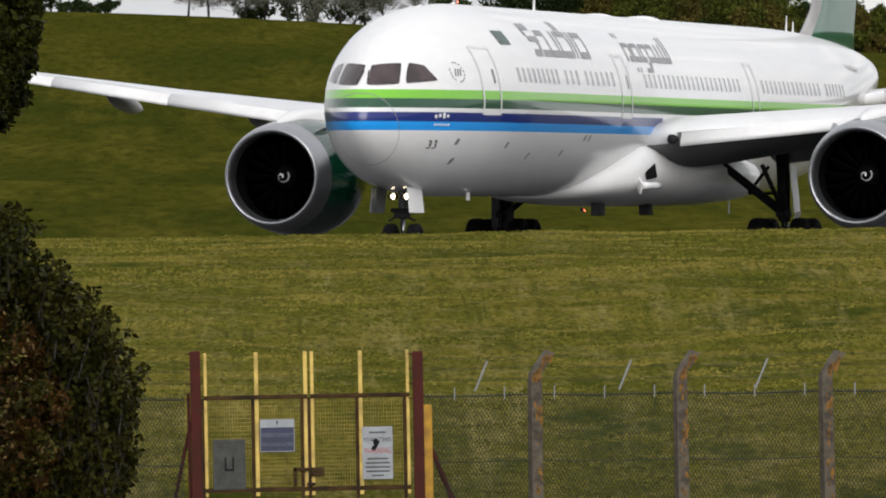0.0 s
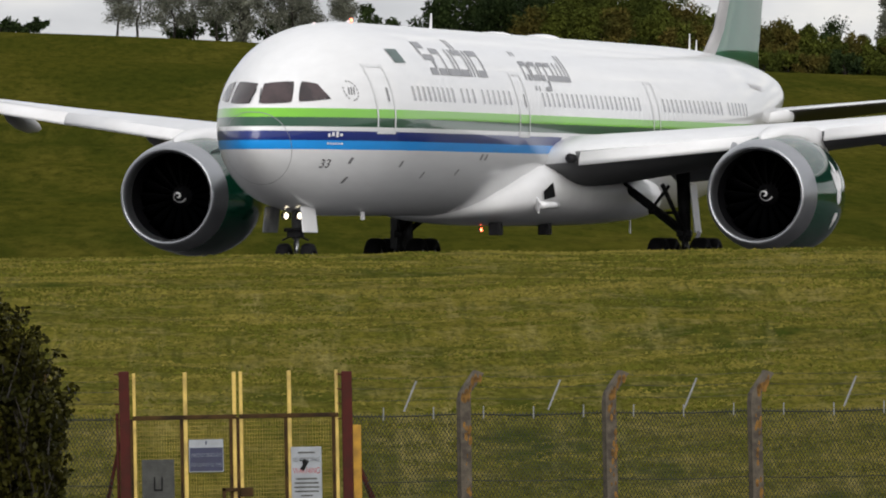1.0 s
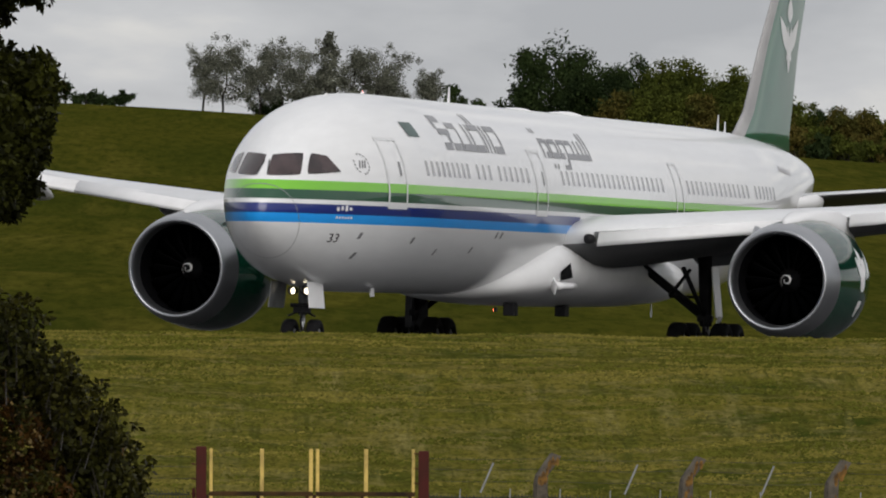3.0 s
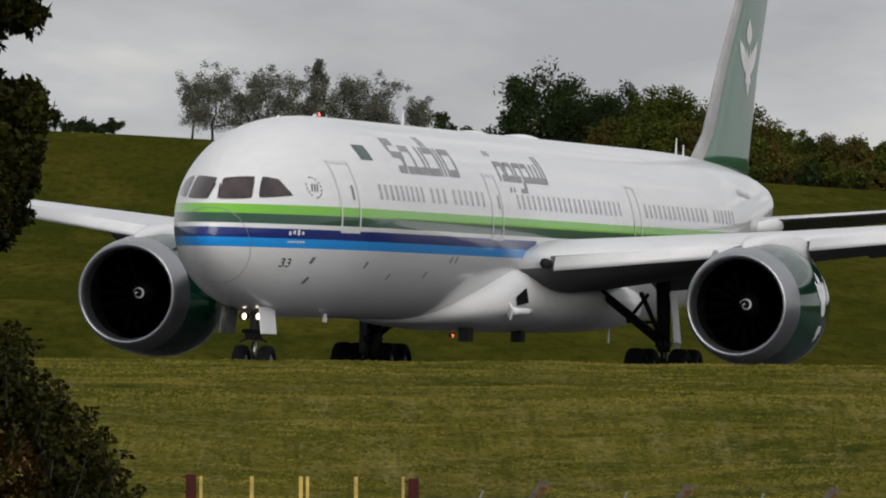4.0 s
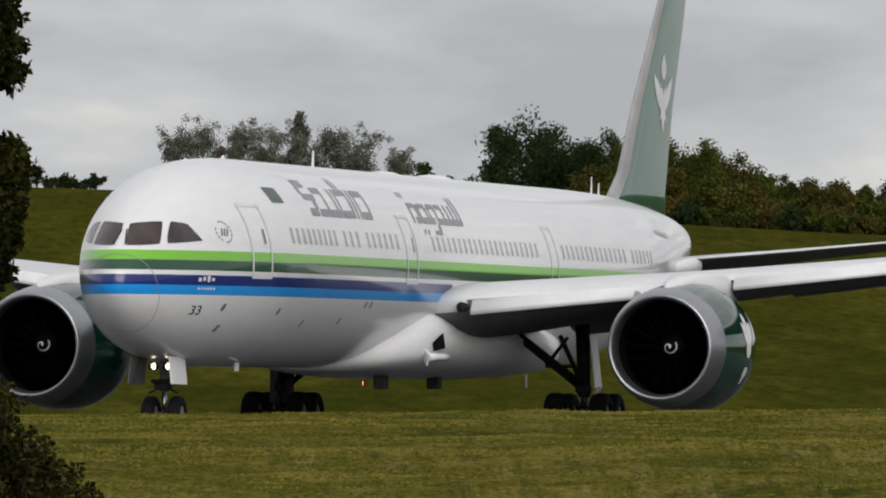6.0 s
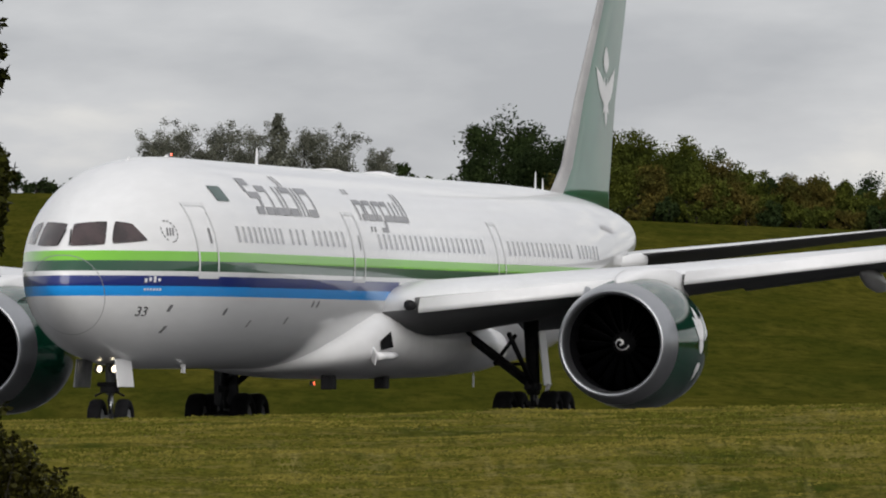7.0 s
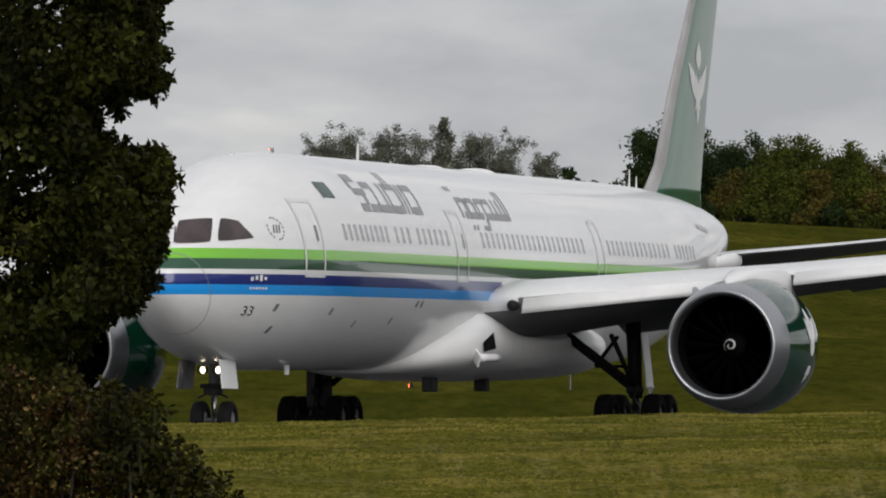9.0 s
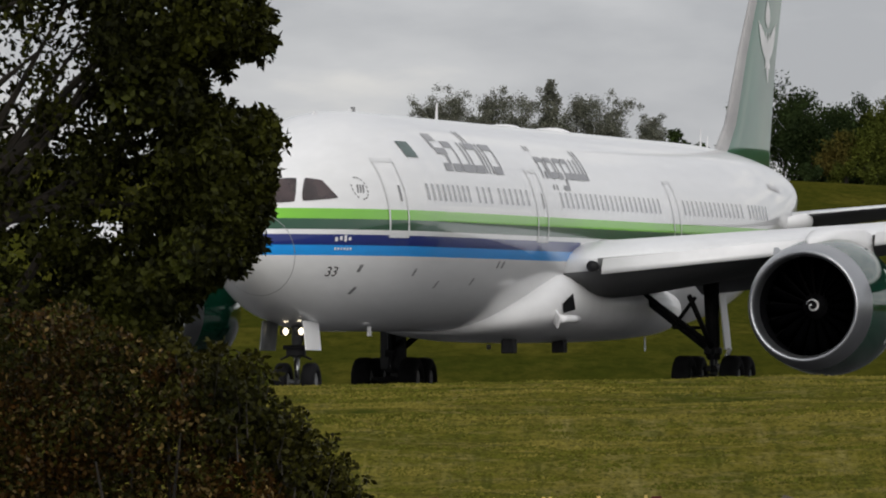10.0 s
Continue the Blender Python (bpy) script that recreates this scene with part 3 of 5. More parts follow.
    for z, le, te, th in FIN:
        rings.append([(p[0], p[2], z) for p in wing_ring(le, te, 0, 0, th)])
    # camber has no place on a fin: mirror it out
    for ring in rings:
        m = len(ring)
        for k in range(m // 2):
            j = (m - k) % m
            half = abs(ring[k][1] - ring[j][1]) / 2
            ring[k], ring[j] = (ring[k][0], half, ring[k][2]), (ring[j][0], -half, ring[j][2])
    fin = part("fin", loft(rings), FINPAINT, plane, "green fin with a silvery leading edge", BODY, True)

    # pale leading edge of the fin
    edge = []
    for ring in rings:
        m = len(ring) // 2
        edge.append([(x + 0.02, y * 1.06, z) for x, y, z in ring[m - 3:m + 4]])
    part("leading_edge", loft(edge, close=False, cap=False), FINEDGE, fin, "silvery leading edge", None, True)

    # fan engines
    for side in (1, -1):
        build_engine(plane, side)
    build_gear(plane)
    build_body_details(plane, fin)
    return plane


def fin_paint():
    m = paint("fin_green_paint", (0.022, 0.125, 0.075), 0.28, vary=0.12, scale=0.35, fine=6, coat=0.5, spec=0.35)
    return m


FINPAINT = fin_paint()
FINEDGE = paint("dull_silver_paint", (0.34, 0.335, 0.335), 0.4, vary=0.1, scale=0.6, fine=8, spec=0.4)
ENGINE_S, ENGINE_Y, ENGINE_Z = 24.85, 9.86, 2.50
FANS, BEACONS = [], []
SWIRL_TURN = 2.5 * math.pi


def build_engine(plane, side):
    m = BODY @ Matrix.Translation((6 - ENGINE_S, side * ENGINE_Y, ENGINE_Z))
    eng = put("engine", None, plane, m)
    eng["label"] = "fan engine with a bright metal inlet lip and a green cowl"
    # x runs forward from the fan's face
    lip = [(1.05, 1.42), (1.35, 1.41), (1.60, 1.44), (1.72, 1.49), (1.75, 1.54), (1.70, 1.59), (1.55, 1.64), (1.3, 1.70), (1.0, 1.76), (0.72, 1.80)]
    part("inlet_lip", revolve(lip, 64), SILVER, eng, "bright metal inlet lip", None, True)
    part("inlet_liner", revolve([(1.06, 1.425), (0.5, 1.46), (-0.1, 1.49), (-0.5, 1.47)], 64), DARKLINER, eng, "inlet liner, near black for the shade inside", None, True)
    part("cowl", revolve([(0.72, 1.798), (0.2, 1.858), (-0.5, 1.93), (-1.2, 1.975), (-2.0, 1.985), (-2.8, 1.90), (-3.6, 1.70), (-4.3, 1.46), (-4.3, 1.42), (-2.4, 1.42), (-1.0, 1.44)], 64), GREEN, eng, "dark green gloss cowl", None, True)
    part("core_cowl", revolve([(-1.2, 0.95), (-2.6, 1.0), (-3.6, 0.82), (-4.6, 0.55), (-4.6, 0.3), (-5.6, 0.02)], 40), GEAR, eng, "", None, True)
    # a black disc closes the duct in place of its shaded depth
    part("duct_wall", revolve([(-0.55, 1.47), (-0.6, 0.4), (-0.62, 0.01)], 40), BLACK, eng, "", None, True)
    fan = put("fan", None, plane, m)
    part("spinner", revolve([(0.62, 0.004), (0.58, 0.06), (0.45, 0.16), (0.25, 0.27), (0.0, 0.37), (-0.2, 0.42)], 32), BLACK, fan, "black spinner", None, True)
    # a comma-shaped white swirl on the spinner
    verts, faces = [], []
    prof = [(0.62, 0.0), (0.58, 0.06), (0.45, 0.16), (0.25, 0.27), (0.0, 0.37)]
    for k in range(49):
        u = k / 48
        a = SWIRL_TURN * u
        r = 0.03 + 0.19 * u
        w = 0.017 * math.sin(math.pi * min(1, 0.2 + u * 0.7)) + 0.008
        for rr in (r - w, r + w):
            rr = max(0.005, rr)
            x = float(np.interp(rr, [q[1] for q in prof], [q[0] for q in prof])) + 0.012
            verts.append((x, rr * math.cos(a), rr * math.sin(a)))
    faces = [(2 * k, 2 * k + 1, 2 * k + 3, 2 * k + 2) for k in range(48)]
    put("swirl", mesh_from("swirl", verts, faces, SWIRL), fan, None, "white swirl mark")
    blade = None
    for k in range(18):
        if blade is None:
            rr = []
            for r, ch, tw, sw in ((0.36, 0.30, 25, 0.0), (0.7, 0.38, 38, 0.03), (1.1, 0.46, 50, 0.02), (1.44, 0.44, 60, -0.08)):
                t = radians(tw)
                ring = []
                for u, v in ((-0.5, 0.0), (0.0, 0.018), (0.5, 0.0), (0.0, -0.018)):
                    ring.append((u * ch * math.cos(t) + sw - v * math.sin(t), u * ch * math.sin(t) + v * math.cos(t), r))
                rr.append(ring)
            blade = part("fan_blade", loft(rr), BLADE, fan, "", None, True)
            data = blade.data
        else:
            blade = put("fan_blade", data, fan)
        blade.matrix_basis = Matrix.Rotation(2 * math.pi * k / 18, 4, "X")
    FANS.append((fan, m))
    # pylon to the wing
    rr = []
    for x, hw, z0, z1 in ((0.9, 0.05, 1.78, 1.84), (0.1, 0.28, 1.75, 2.00), (-1.6, 0.50, 1.55, 2.22), (-3.2, 0.80, 1.3, 2.28), (-4.4, 0.78, 1.1, 2.15), (-6.5, 0.40, 0.95, 1.7), (-8.5, 0.06, 1.2, 1.45)):
        rr.append([(x, -hw, z0), (x, hw, z0), (x, hw, z1 - 0.08), (x, hw * 0.5, z1), (x, -hw * 0.5, z1), (x, -hw, z1 - 0.08)])
    part("pylon", loft(rr), WHITE, eng, "white pylon", None, True)
    # strake on the inboard side of the cowl
    bm = bmesh.new()
    a = radians(52)
    q = [bm.verts.new((x, -side * r * math.cos(a), r * math.sin(a))) for x, r in ((0.55, 1.84), (-0.9, 1.84), (-0.9, 2.12), (-0.5, 2.14))]
    f = bm.faces.new(q)
    ex = bmesh.ops.extrude_face_region(bm, geom=[f])
    bmesh.ops.translate(bm, verts=[v for v in ex["geom"] if isinstance(v, bmesh.types.BMVert)], vec=(0, 0.03, 0.02))
    part("strake", bm, SILVER, eng)
    # white leafy spray on the outboard side
    verts, faces = [], []
    for cx, cz, ang, ln, w in ((-0.75, 0.52, 90, 0.5, 0.13), (-0.75, 0.15, 52, 0.75, 0.14), (-0.75, 0.15, 128, 0.75, 0.14), (-0.75, -0.2, 65, 0.5, 0.10), (-0.75, -0.2, 115, 0.5, 0.10), (-0.75, -0.62, 270, 0.3, 0.09), (-0.75, -0.45, 225, 0.32, 0.08), (-0.75, -0.45, 315, 0.32, 0.08)):
        a = radians(ang)
        verts = []
        for k in range(9):
            u = k / 8
            ww = 1.45 * w * math.sin(math.pi * min(1, u ** 0.8)) + 0.004
            for sg in (-1, 1):
                px_ = cx - 0.75 + u * ln * math.cos(a) - sg * ww * math.sin(a)
                pz_ = cz + u * ln * math.sin(a) + sg * ww * math.cos(a)
                r = float(np.interp(-px_, [-0.2, 0.5, 1.2, 2.0, 2.8], [1.858, 1.93, 1.975, 1.985, 1.90])) + 0.014
                th = 1.2 * pz_ / r - 0.04
                verts.append((px_, side * r * math.cos(th), r * math.sin(th)))
        faces = [(2 * k, 2 * k + 1, 2 * k + 3, 2 * k + 2) for k in range(8)]
        put("leaf_mark", mesh_from("leaf_mark", verts, faces, WHITE), eng, None, "white painted leaf")


SWIRL = paint("white_swirl_paint", (0.75, 0.75, 0.75), 0.5, vary=0.05)
WHEELS = []


def wheel(parent, name, x, y, z, r, w):
    """A tyre on its rim, its axle along y."""
    wh = put(name, None, parent, Matrix.Translation((x, y, z)))
    prof = [(-w / 2, r * 0.55), (-w / 2, r * 0.82), (-w * 0.42, r * 0.94), (-w * 0.25, r * 0.995), (0, r), (w * 0.25, r * 0.995), (w * 0.42, r * 0.94), (w / 2, r * 0.82), (w / 2, r * 0.55), (w * 0.3, r * 0.5), (-w * 0.3, r * 0.5)]
    turn = Matrix.Rotation(math.pi / 2, 4, "Z")
    part("tyre", revolve(prof, 32, True), RUBBER, wh, "black tyre", turn, True)
    part("rim", revolve([(-w * 0.3, r * 0.51), (-w * 0.36, r * 0.44), (-w * 0.2, r * 0.2), (-w * 0.42, r * 0.12), (-w * 0.42, 0.005), (w * 0.42, 0.005), (w * 0.42, r * 0.12), (w * 0.2, r * 0.2), (w * 0.36, r * 0.44), (w * 0.3, r * 0.51)], 24), GALV, wh, "pale metal rim", turn, True)
    WHEELS.append((wh, Vector((x, y, z)), r))
    return wh


def build_gear(plane):
    # nose gear; x is measured from the main gear
    xn = GEAR_S - NOSE_S
    ng = put("nose_gear", None, plane, Matrix.Translation((xn, 0, 0)))
    ng["label"] = "steerable twin-wheel nose gear with taxi lamps"
    bm = rod((0.12, 0, 2.6), (0, 0, 1.15), 0.13)
    part("strut", bm, GEAR, ng, "", None, True)
    part("piston", rod((0, 0, 1.2), (0, 0, 0.42), 0.075), SILVER, ng, "", None, True)
    part("axle", rod((0, -0.42, 0.508), (0, 0.42, 0.508), 0.06), GEAR, ng, "", None, True)
    bm = rod((0.16, 0.03, 0.62), (0.30, 0.03, 0.98), 0.035, n=8)
    add_rod(bm, (0.30, 0.03, 0.98), (0.1, 0.03, 1.3), 0.035, n=8)
    add_rod(bm, (-0.1, 0, 1.3), (-1.2, 0, 2.3), 0.05, n=8)
    part("drag_brace", bm, DARKGEAR, ng)
    bm = rod((0.14, -0.33, 1.42), (0.14, 0.33, 1.42), 0.06, n=10)
    add_box(bm, (0.22, 0.5, 0.2), Matrix.Translation((0.08, 0, 1.28)), 0.03)
    add_rod(bm, (0.1, 0.2, 1.2), (0.1, 0.42, 1.1), 0.03, n=8)
    add_rod(bm, (0.1, -0.2, 1.2), (0.1, -0.42, 1.1), 0.03, n=8)
    part("steering_unit", bm, DARKGEAR, ng)
    for y in (-0.21, 0.21):  # taxi lamps
        part("lamp_housing", revolve([(0.10, 0.01), (0.12, 0.09), (0.50, 0.125), (0.50, 0.115), (0.235, 0.105)], 16), DARKGEAR, ng, "", Matrix.Translation((0, y, 1.84)), True)
        part("taxi_lamp", rod((0.236, y, 1.84), (0.262, y, 1.84), 0.104, 0.09, 16), LAMP, ng, "lit taxi lamp")
    for sg in (1, -1):
        q = Matrix.Translation((0.65, sg * 0.58, 1.80)) @ Matrix.Rotation(radians(sg * 6), 4, "X")
        part("gear_door", box((1.5, 0.04, 0.78), q @ Matrix.Translation((0, 0, -0.08)), 0.012), WHITE if sg > 0 else GEAR, ng, "white nose gear door" if sg > 0 else "nose gear door with a grey inner side")
    for y in (-0.38, 0.38):
        wheel(plane, "nose_wheel", xn, y, 0.508, 0.508, 0.36)
    for sg in (1, -1):
        mg = put("main_gear", None, plane, Matrix.Translation((0, sg * 4.9, 0)))
        mg["label"] = "four-wheel main gear bogie with dark struts"
        part("strut", rod((0.1, -sg * 0.05, 3.6), (0, 0, 1.25), 0.24, 0.2, 18), DARKGEAR, mg, "", None, True)
        part("piston", rod((0, 0, 1.3), (0, 0, 0.6), 0.13), GEAR, mg, "", None, True)
        bm = rod((-0.75, 0, 0.67), (0.75, 0, 0.70), 0.13, n=12)
        for x in (-0.78, 0.78):
            add_rod(bm, (x, -0.72, 0.685), (x, 0.72, 0.685), 0.085, n=12)
        part("bogie_beam", bm, DARKGEAR, mg, "", None, True)
        bm = rod((0, -sg * 0.15, 1.55), (0.25, -sg * 2.35, 3.3), 0.1, n=10)
        add_rod(bm, (0.3, -sg * 0.1, 1.75), (0.7, -sg * 2.2, 3.4), 0.07, n=10)
        add_rod(bm, (0, -sg * 0.15, 2.2), (0.2, -sg * 1.2, 2.2), 0.05, n=8)
        add_rod(bm, (0.2, -sg * 1.2, 2.2), (0.2, -sg * 0.5, 3.1), 0.06, n=8)
        part("side_brace", bm, DARKGEAR, mg, "", None, True)
        bm = rod((0.05, 0, 1.5), (1.9, -sg * 0.3, 3.1), 0.08, n=10)
        add_rod(bm, (0.35, 0.05, 0.9), (0.5, 0.05, 1.25), 0.05, n=8)
        add_rod(bm, (0.5, 0.05, 1.25), (0.15, 0.05, 1.6), 0.05, n=8)
        part("drag_brace", bm, DARKGEAR, mg, "", None, True)
        if sg > 0:  # a narrow door outboard of the leg with a hinged foot
            bm = box((0.85, 0.05, 1.65), Matrix.Translation((0.05, 0.36, 2.35)) @ Matrix.Rotation(radians(6), 4, "X"), 0.015)
            part("gear_door", bm, WHITE, mg, "white main gear door")
            bm = box((0.42, 0.05, 0.5), Matrix.Translation((0.15, 0.44, 1.36)) @ Matrix.Rotation(radians(-24), 4, "X"), 0.012)
            part("door_flap", bm, WHITE, mg, "small white flap below the gear door")
            part("door_link", box((0.12, 0.10, 0.32), Matrix.Translation((0.25, 0.22, 0.98)) @ Matrix.Rotation(radians(20), 4, "X"), 0.02), GALV, mg)
        else:  # its inner side faces the nose; the dark colour stands for shade
            bm = box((1.25, 0.06, 1.95), Matrix.Translation((0.1, 0.0, 1.98)) @ Matrix.Rotation(radians(52), 4, "Z"), 0.015)
            part("gear_door", bm, DARKGEAR, mg, "main gear door coloured dark for the shade on its inner side")
        # hydraulic lines and the wheel-bay bracket along the leg
        bm = rod((0.24, -sg * 0.12, 3.2), (0.2, -sg * 0.16, 1.3), 0.03, n=8)
        add_rod(bm, (0.24, sg * 0.10, 3.0), (0.18, sg * 0.12, 1.0), 0.025, n=8)
        add_box(bm, (0.3, 0.5, 0.22), Matrix.Translation((0.1, 0, 1.5)), 0.03)
        add_box(bm, (0.26, 0.42, 0.18), Matrix.Translation((0.08, 0, 0.98)), 0.03)
        part("leg_bracket", bm, DARKGEAR, mg)
        for x in (-0.78, 0.78):
            for y in (-0.72, 0.72):
                wheel(plane, "main_wheel", x, sg * 4.9 + y, 0.685, 0.685, 0.54)


def build_body_details(plane, fin):
    # cockpit windows: quads seen from ahead as (y, z)
    wins = [((0.07, 5.80), (0.86, 5.87), (0.97, 5.21), (0.17, 5.17)), ((1.0, 5.87), (1.36, 5.80), (1.74, 5.33), (1.09, 5.23))]
    for sg in (1, -1):
        for quad in wins:
            a, b, c, d = [Vector(p) for p in quad]
            verts, faces, k1 = [], [], 8
            for j in range(k1 + 1):
                for i in range(k1 + 1):
                    u, v = i / k1, j / k1
                    # superellipse mapping rounds the corners
                    uu, vv = 2 * u - 1, 2 * v - 1
                    f = 1 - 0.055 * (uu * uu * vv * vv) ** 1.5
                    uu, vv = uu * f, vv * f
                    p = a.lerp(b, (uu + 1) / 2).lerp(d.lerp(c, (uu + 1) / 2), (vv + 1) / 2)
                    verts.append(nose_skin(sg * p.x, p.y, 0.02))
            faces = [(j * (k1 + 1) + i, j * (k1 + 1) + i + 1, (j + 1) * (k1 + 1) + i + 1, (j + 1) * (k1 + 1) + i) for j in range(k1) for i in range(k1)]
            put("cockpit_window", mesh_from("cockpit_window", verts, faces, GLASS), plane, BODY, "dark tinted cockpit window")
        a, b = nose_skin(sg * 0.16, 5.20, 0.05), nose_skin(sg * 0.07, 5.62, 0.05)
        part("wiper", rod(a, b, 0.018, n=6), BLACK, plane, "", BODY)
    # seam of the radome
    verts, faces = [], []
    for k in range(61):
        a = 2 * math.pi * k / 60
        s = 0.90 + 0.5 * max(0, -math.sin(a)) - 0.5 * max(0, math.sin(a))
        for ds in (0, 0.02):
            c, h, w = (TOP(s + ds) + BOT(s + ds)) / 2, (TOP(s + ds) - BOT(s + ds)) / 2, WID(s + ds)
            verts.append((6 - s - ds + 0.004, (w + 0.006) * math.cos(a), c + (h + 0.006) * math.sin(a)))
    faces = [(2 * k, 2 * k + 1, 2 * k + 3, 2 * k + 2) for k in range(60)]
    put("radome_seam", mesh_from("radome_seam", verts, faces, SEAM), plane, BODY)
    # cabin windows
    groups = [(8.3, 12.6, 9), (13.66, 15.0, 3), (16.1, 19.3, 6), (23.4, 35.8, 21), (39.2, 47.4, 14), (48.6, 51.7, 6)]
    for s0, s1, count in groups:
        for k in range(count):
            s = s0 + (s1 - s0) * k / (count - 1)
            decal("cabin_window", rect(s - 0.115, s + 0.115, 5.35, 5.80), PANE, plane, 1, 0.008, "", 0.3)
    # doors: raised outline frames on the port side
    for s0, s1, z0, z1 in ((5.2, 6.52, 4.38, 6.43), (20.1, 21.4, 4.40, 6.40), (37.4, 38.4, 4.40, 6.38)):
        t = 0.10
        q = [rect(s0, s0 + t, z0, z1), rect(s1 - t, s1, z0, z1), rect(s0, s1, z1 - t, z1), rect(s0, s1, z0 - 0.06, z0 + 0.05)]
        d = strokes("door", q, OUTLINE, plane, "white cabin door with a pale outline")
        if s0 < 30:
            strokes("door_handle", [rect((s0 + s1) / 2 - 0.05 + 0.25, (s0 + s1) / 2 + 0.09 + 0.25, 5.3, 5.72)], TITLE, d, m=None)
    # flag patch and title marks, as plain bars
    strokes("flag_patch", [rect(7.75, 8.75, 6.5, 6.93)], FLAG, plane, "dark green flag patch")
    def bar(s0, s1, z0, z1):
        """A bar of the slanted title; s0 and s1 hold at its foot line."""
        e0, e1 = 0.48 * (z0 - 6.19), 0.48 * (z1 - 6.19)
        strokes("title_bar", [[(s0 + e0, z0), (s1 + e0, z0), (s1 + e1, z1), (s0 + e1, z1)]], TITLE, plane, "grey bar of a title")
    FOOT, HEAD, THIN = (6.19, 6.41), (6.86, 7.03), 0.15
    # first mark: a stepped bracket, then thin uprights bridged by heavy heads and feet
    bar(10.75, 11.70, 7.02, 7.22), bar(10.68, 10.95, 6.82, 7.03), bar(10.85, 12.05, 6.65, 6.83), bar(11.65, 11.92, 6.40, 6.66), bar(11.00, 11.80, *FOOT)
    for s0, s1 in ((12.10, 13.0), (14.60, 15.6), (16.40, 17.4)):
        bar(s0, s1, *HEAD)
    for s0, s1 in ((11.98, 12.85), (13.10, 14.3), (14.50, 15.4), (16.55, 17.4)):
        bar(s0, s1, *FOOT)
    for s0 in (12.92, 13.88, 14.30, 15.50, 15.88, 16.28, 17.32):
        bar(s0, s0 + THIN, 6.19, 7.03)
    for s0 in (14.88, 15.25):
        bar(s0, s0 + THIN, 7.05, 7.36)
    # second mark: shorter, with tall uprights at its end, dots over and under it and a dropped tail
    for s0, s1 in ((22.08, 22.75), (23.25, 23.85), (24.30, 24.90), (25.15, 25.8)):
        bar(s0, s1, 6.66, 6.80)
    for s0, s1 in ((22.45, 22.95), (23.05, 23.90), (24.05, 24.60), (25.0, 27.55)):
        bar(s0, s1, 6.19, 6.38)
    for s0, z1 in ((22.05, 6.80), (22.78, 6.78), (23.05, 6.78), (23.82, 6.80), (24.18, 6.78), (24.88, 6.80), (25.72, 6.80), (26.25, 6.80), (26.75, 6.80), (27.2, 7.06), (27.58, 7.06)):
        bar(s0, s0 + THIN, 6.19, z1)
    bar(24.72, 24.98, 5.98, 6.2), bar(24.25, 24.98, 5.86, 6.0)
    for s0, z0 in ((21.75, 6.96), (22.12, 6.96), (22.95, 5.86), (23.35, 5.86)):
        bar(s0, s0 + THIN, z0, z0 + 0.15)
    # round crest behind the cockpit: a broken ring with three slanted bars
    ring = []
    for k in range(16):
        if k in (5, 6, 11):
            continue
        a, b = 2 * math.pi * k / 16, 2 * math.pi * (k + 0.62) / 16
        p = [(3.95 + r * 1.2 * math.cos(t), 5.60 + r * math.sin(t)) for r, t in ((0.31, a), (0.31, b), (0.27, b), (0.27, a))]
        ring.append(p)
    for k in range(3):
        ring.append(rect(3.76 + 0.13 * k, 3.83 + 0.13 * k, 5.48, 5.70, -0.10))
    strokes("crest_mark", ring, TITLE, plane, "grey round crest")
    # registration near the tail, as plain bars
    for k in range(6):
        strokes("registration_bar", [rect(54.3 + 0.42 * k, 54.58 + 0.42 * k, 6.40 - 0.02 * k, 6.58 - 0.02 * k)], OUTGREY, plane, "pale grey registration bar", off=0.035)
    # fleet number and small marks
    me = lettering("33", 0.36)
    vs = [v.co.copy() for v in me.vertices]
    verts = [skin(2.72 + v.x * 1.55 + v.y * -0.12, 3.40 + v.y, 1, 0.01) for v in vs]
    put("fleet_number", mesh_from("fleet_number", verts, [tuple(p.vertices) for p in me.polygons], BLACK, False), plane, BODY, "black number 33")
    for k in range(4):
        strokes("name_bar", [rect(2.5 + 0.2 * k, 2.62 + 0.2 * k, 4.20 + 0.03 * (k % 2), 4.31 + 0.03 * (k % 3))], WHITE, plane, "white bar of a small name")
    for k in range(6):
        strokes("name_bar", [rect(2.5 + 0.14 * k, 2.59 + 0.14 * k, 3.98, 4.04)], WHITE, plane, "white bar of a small name")
    for s, z in ((7.7, 3.42), (16.25, 3.68), (16.8, 3.68), (3.95, 3.5), (10.5, 3.1), (14.2, 3.2), (4.2, 2.92)):
        strokes("service_mark", [rect(s - 0.09, s + 0.09, z - 0.09, z + 0.10, -0.08)], TITLE, plane)
    # blade antennas and satellite humps along the crown
    for s, h, w in ((19.9, 0.52, 0.34), (55.0, 0.45, 0.3), (54.0, 0.62, 0.3), (6.8, 0.10, 0.5), (10.5, 0.10, 0.6)):
        rr = [[(6 - s + x, y, TOP(s) - 0.03 + z) for x, y in ((w / 2, 0), (0, 0.035), (-w / 2, 0), (0, -0.035))] for x0, z in ((0, 0), (0, h))]
        rr[1] = [(x * 0.5 + (6 - s - w * 0.35) * 0.5, y * 0.5, z) for x, y, z in rr[1]]
        part("antenna", loft(rr), WHITE, plane, "", BODY)
    for s, ln, h in ((33.5, 1.2, 0.16), (27.5, 0.9, 0.12)):
        rr = [[(6 - s - u * ln, 0.55 * r * math.cos(a), TOP(s) - 0.06 + h * r * math.sin(a)) for a in [math.pi * k / 10 for k in range(11)]] for u, r in ((-1, 0.05), (-0.7, 0.8), (0, 1.0), (0.7, 0.8), (1, 0.05))]
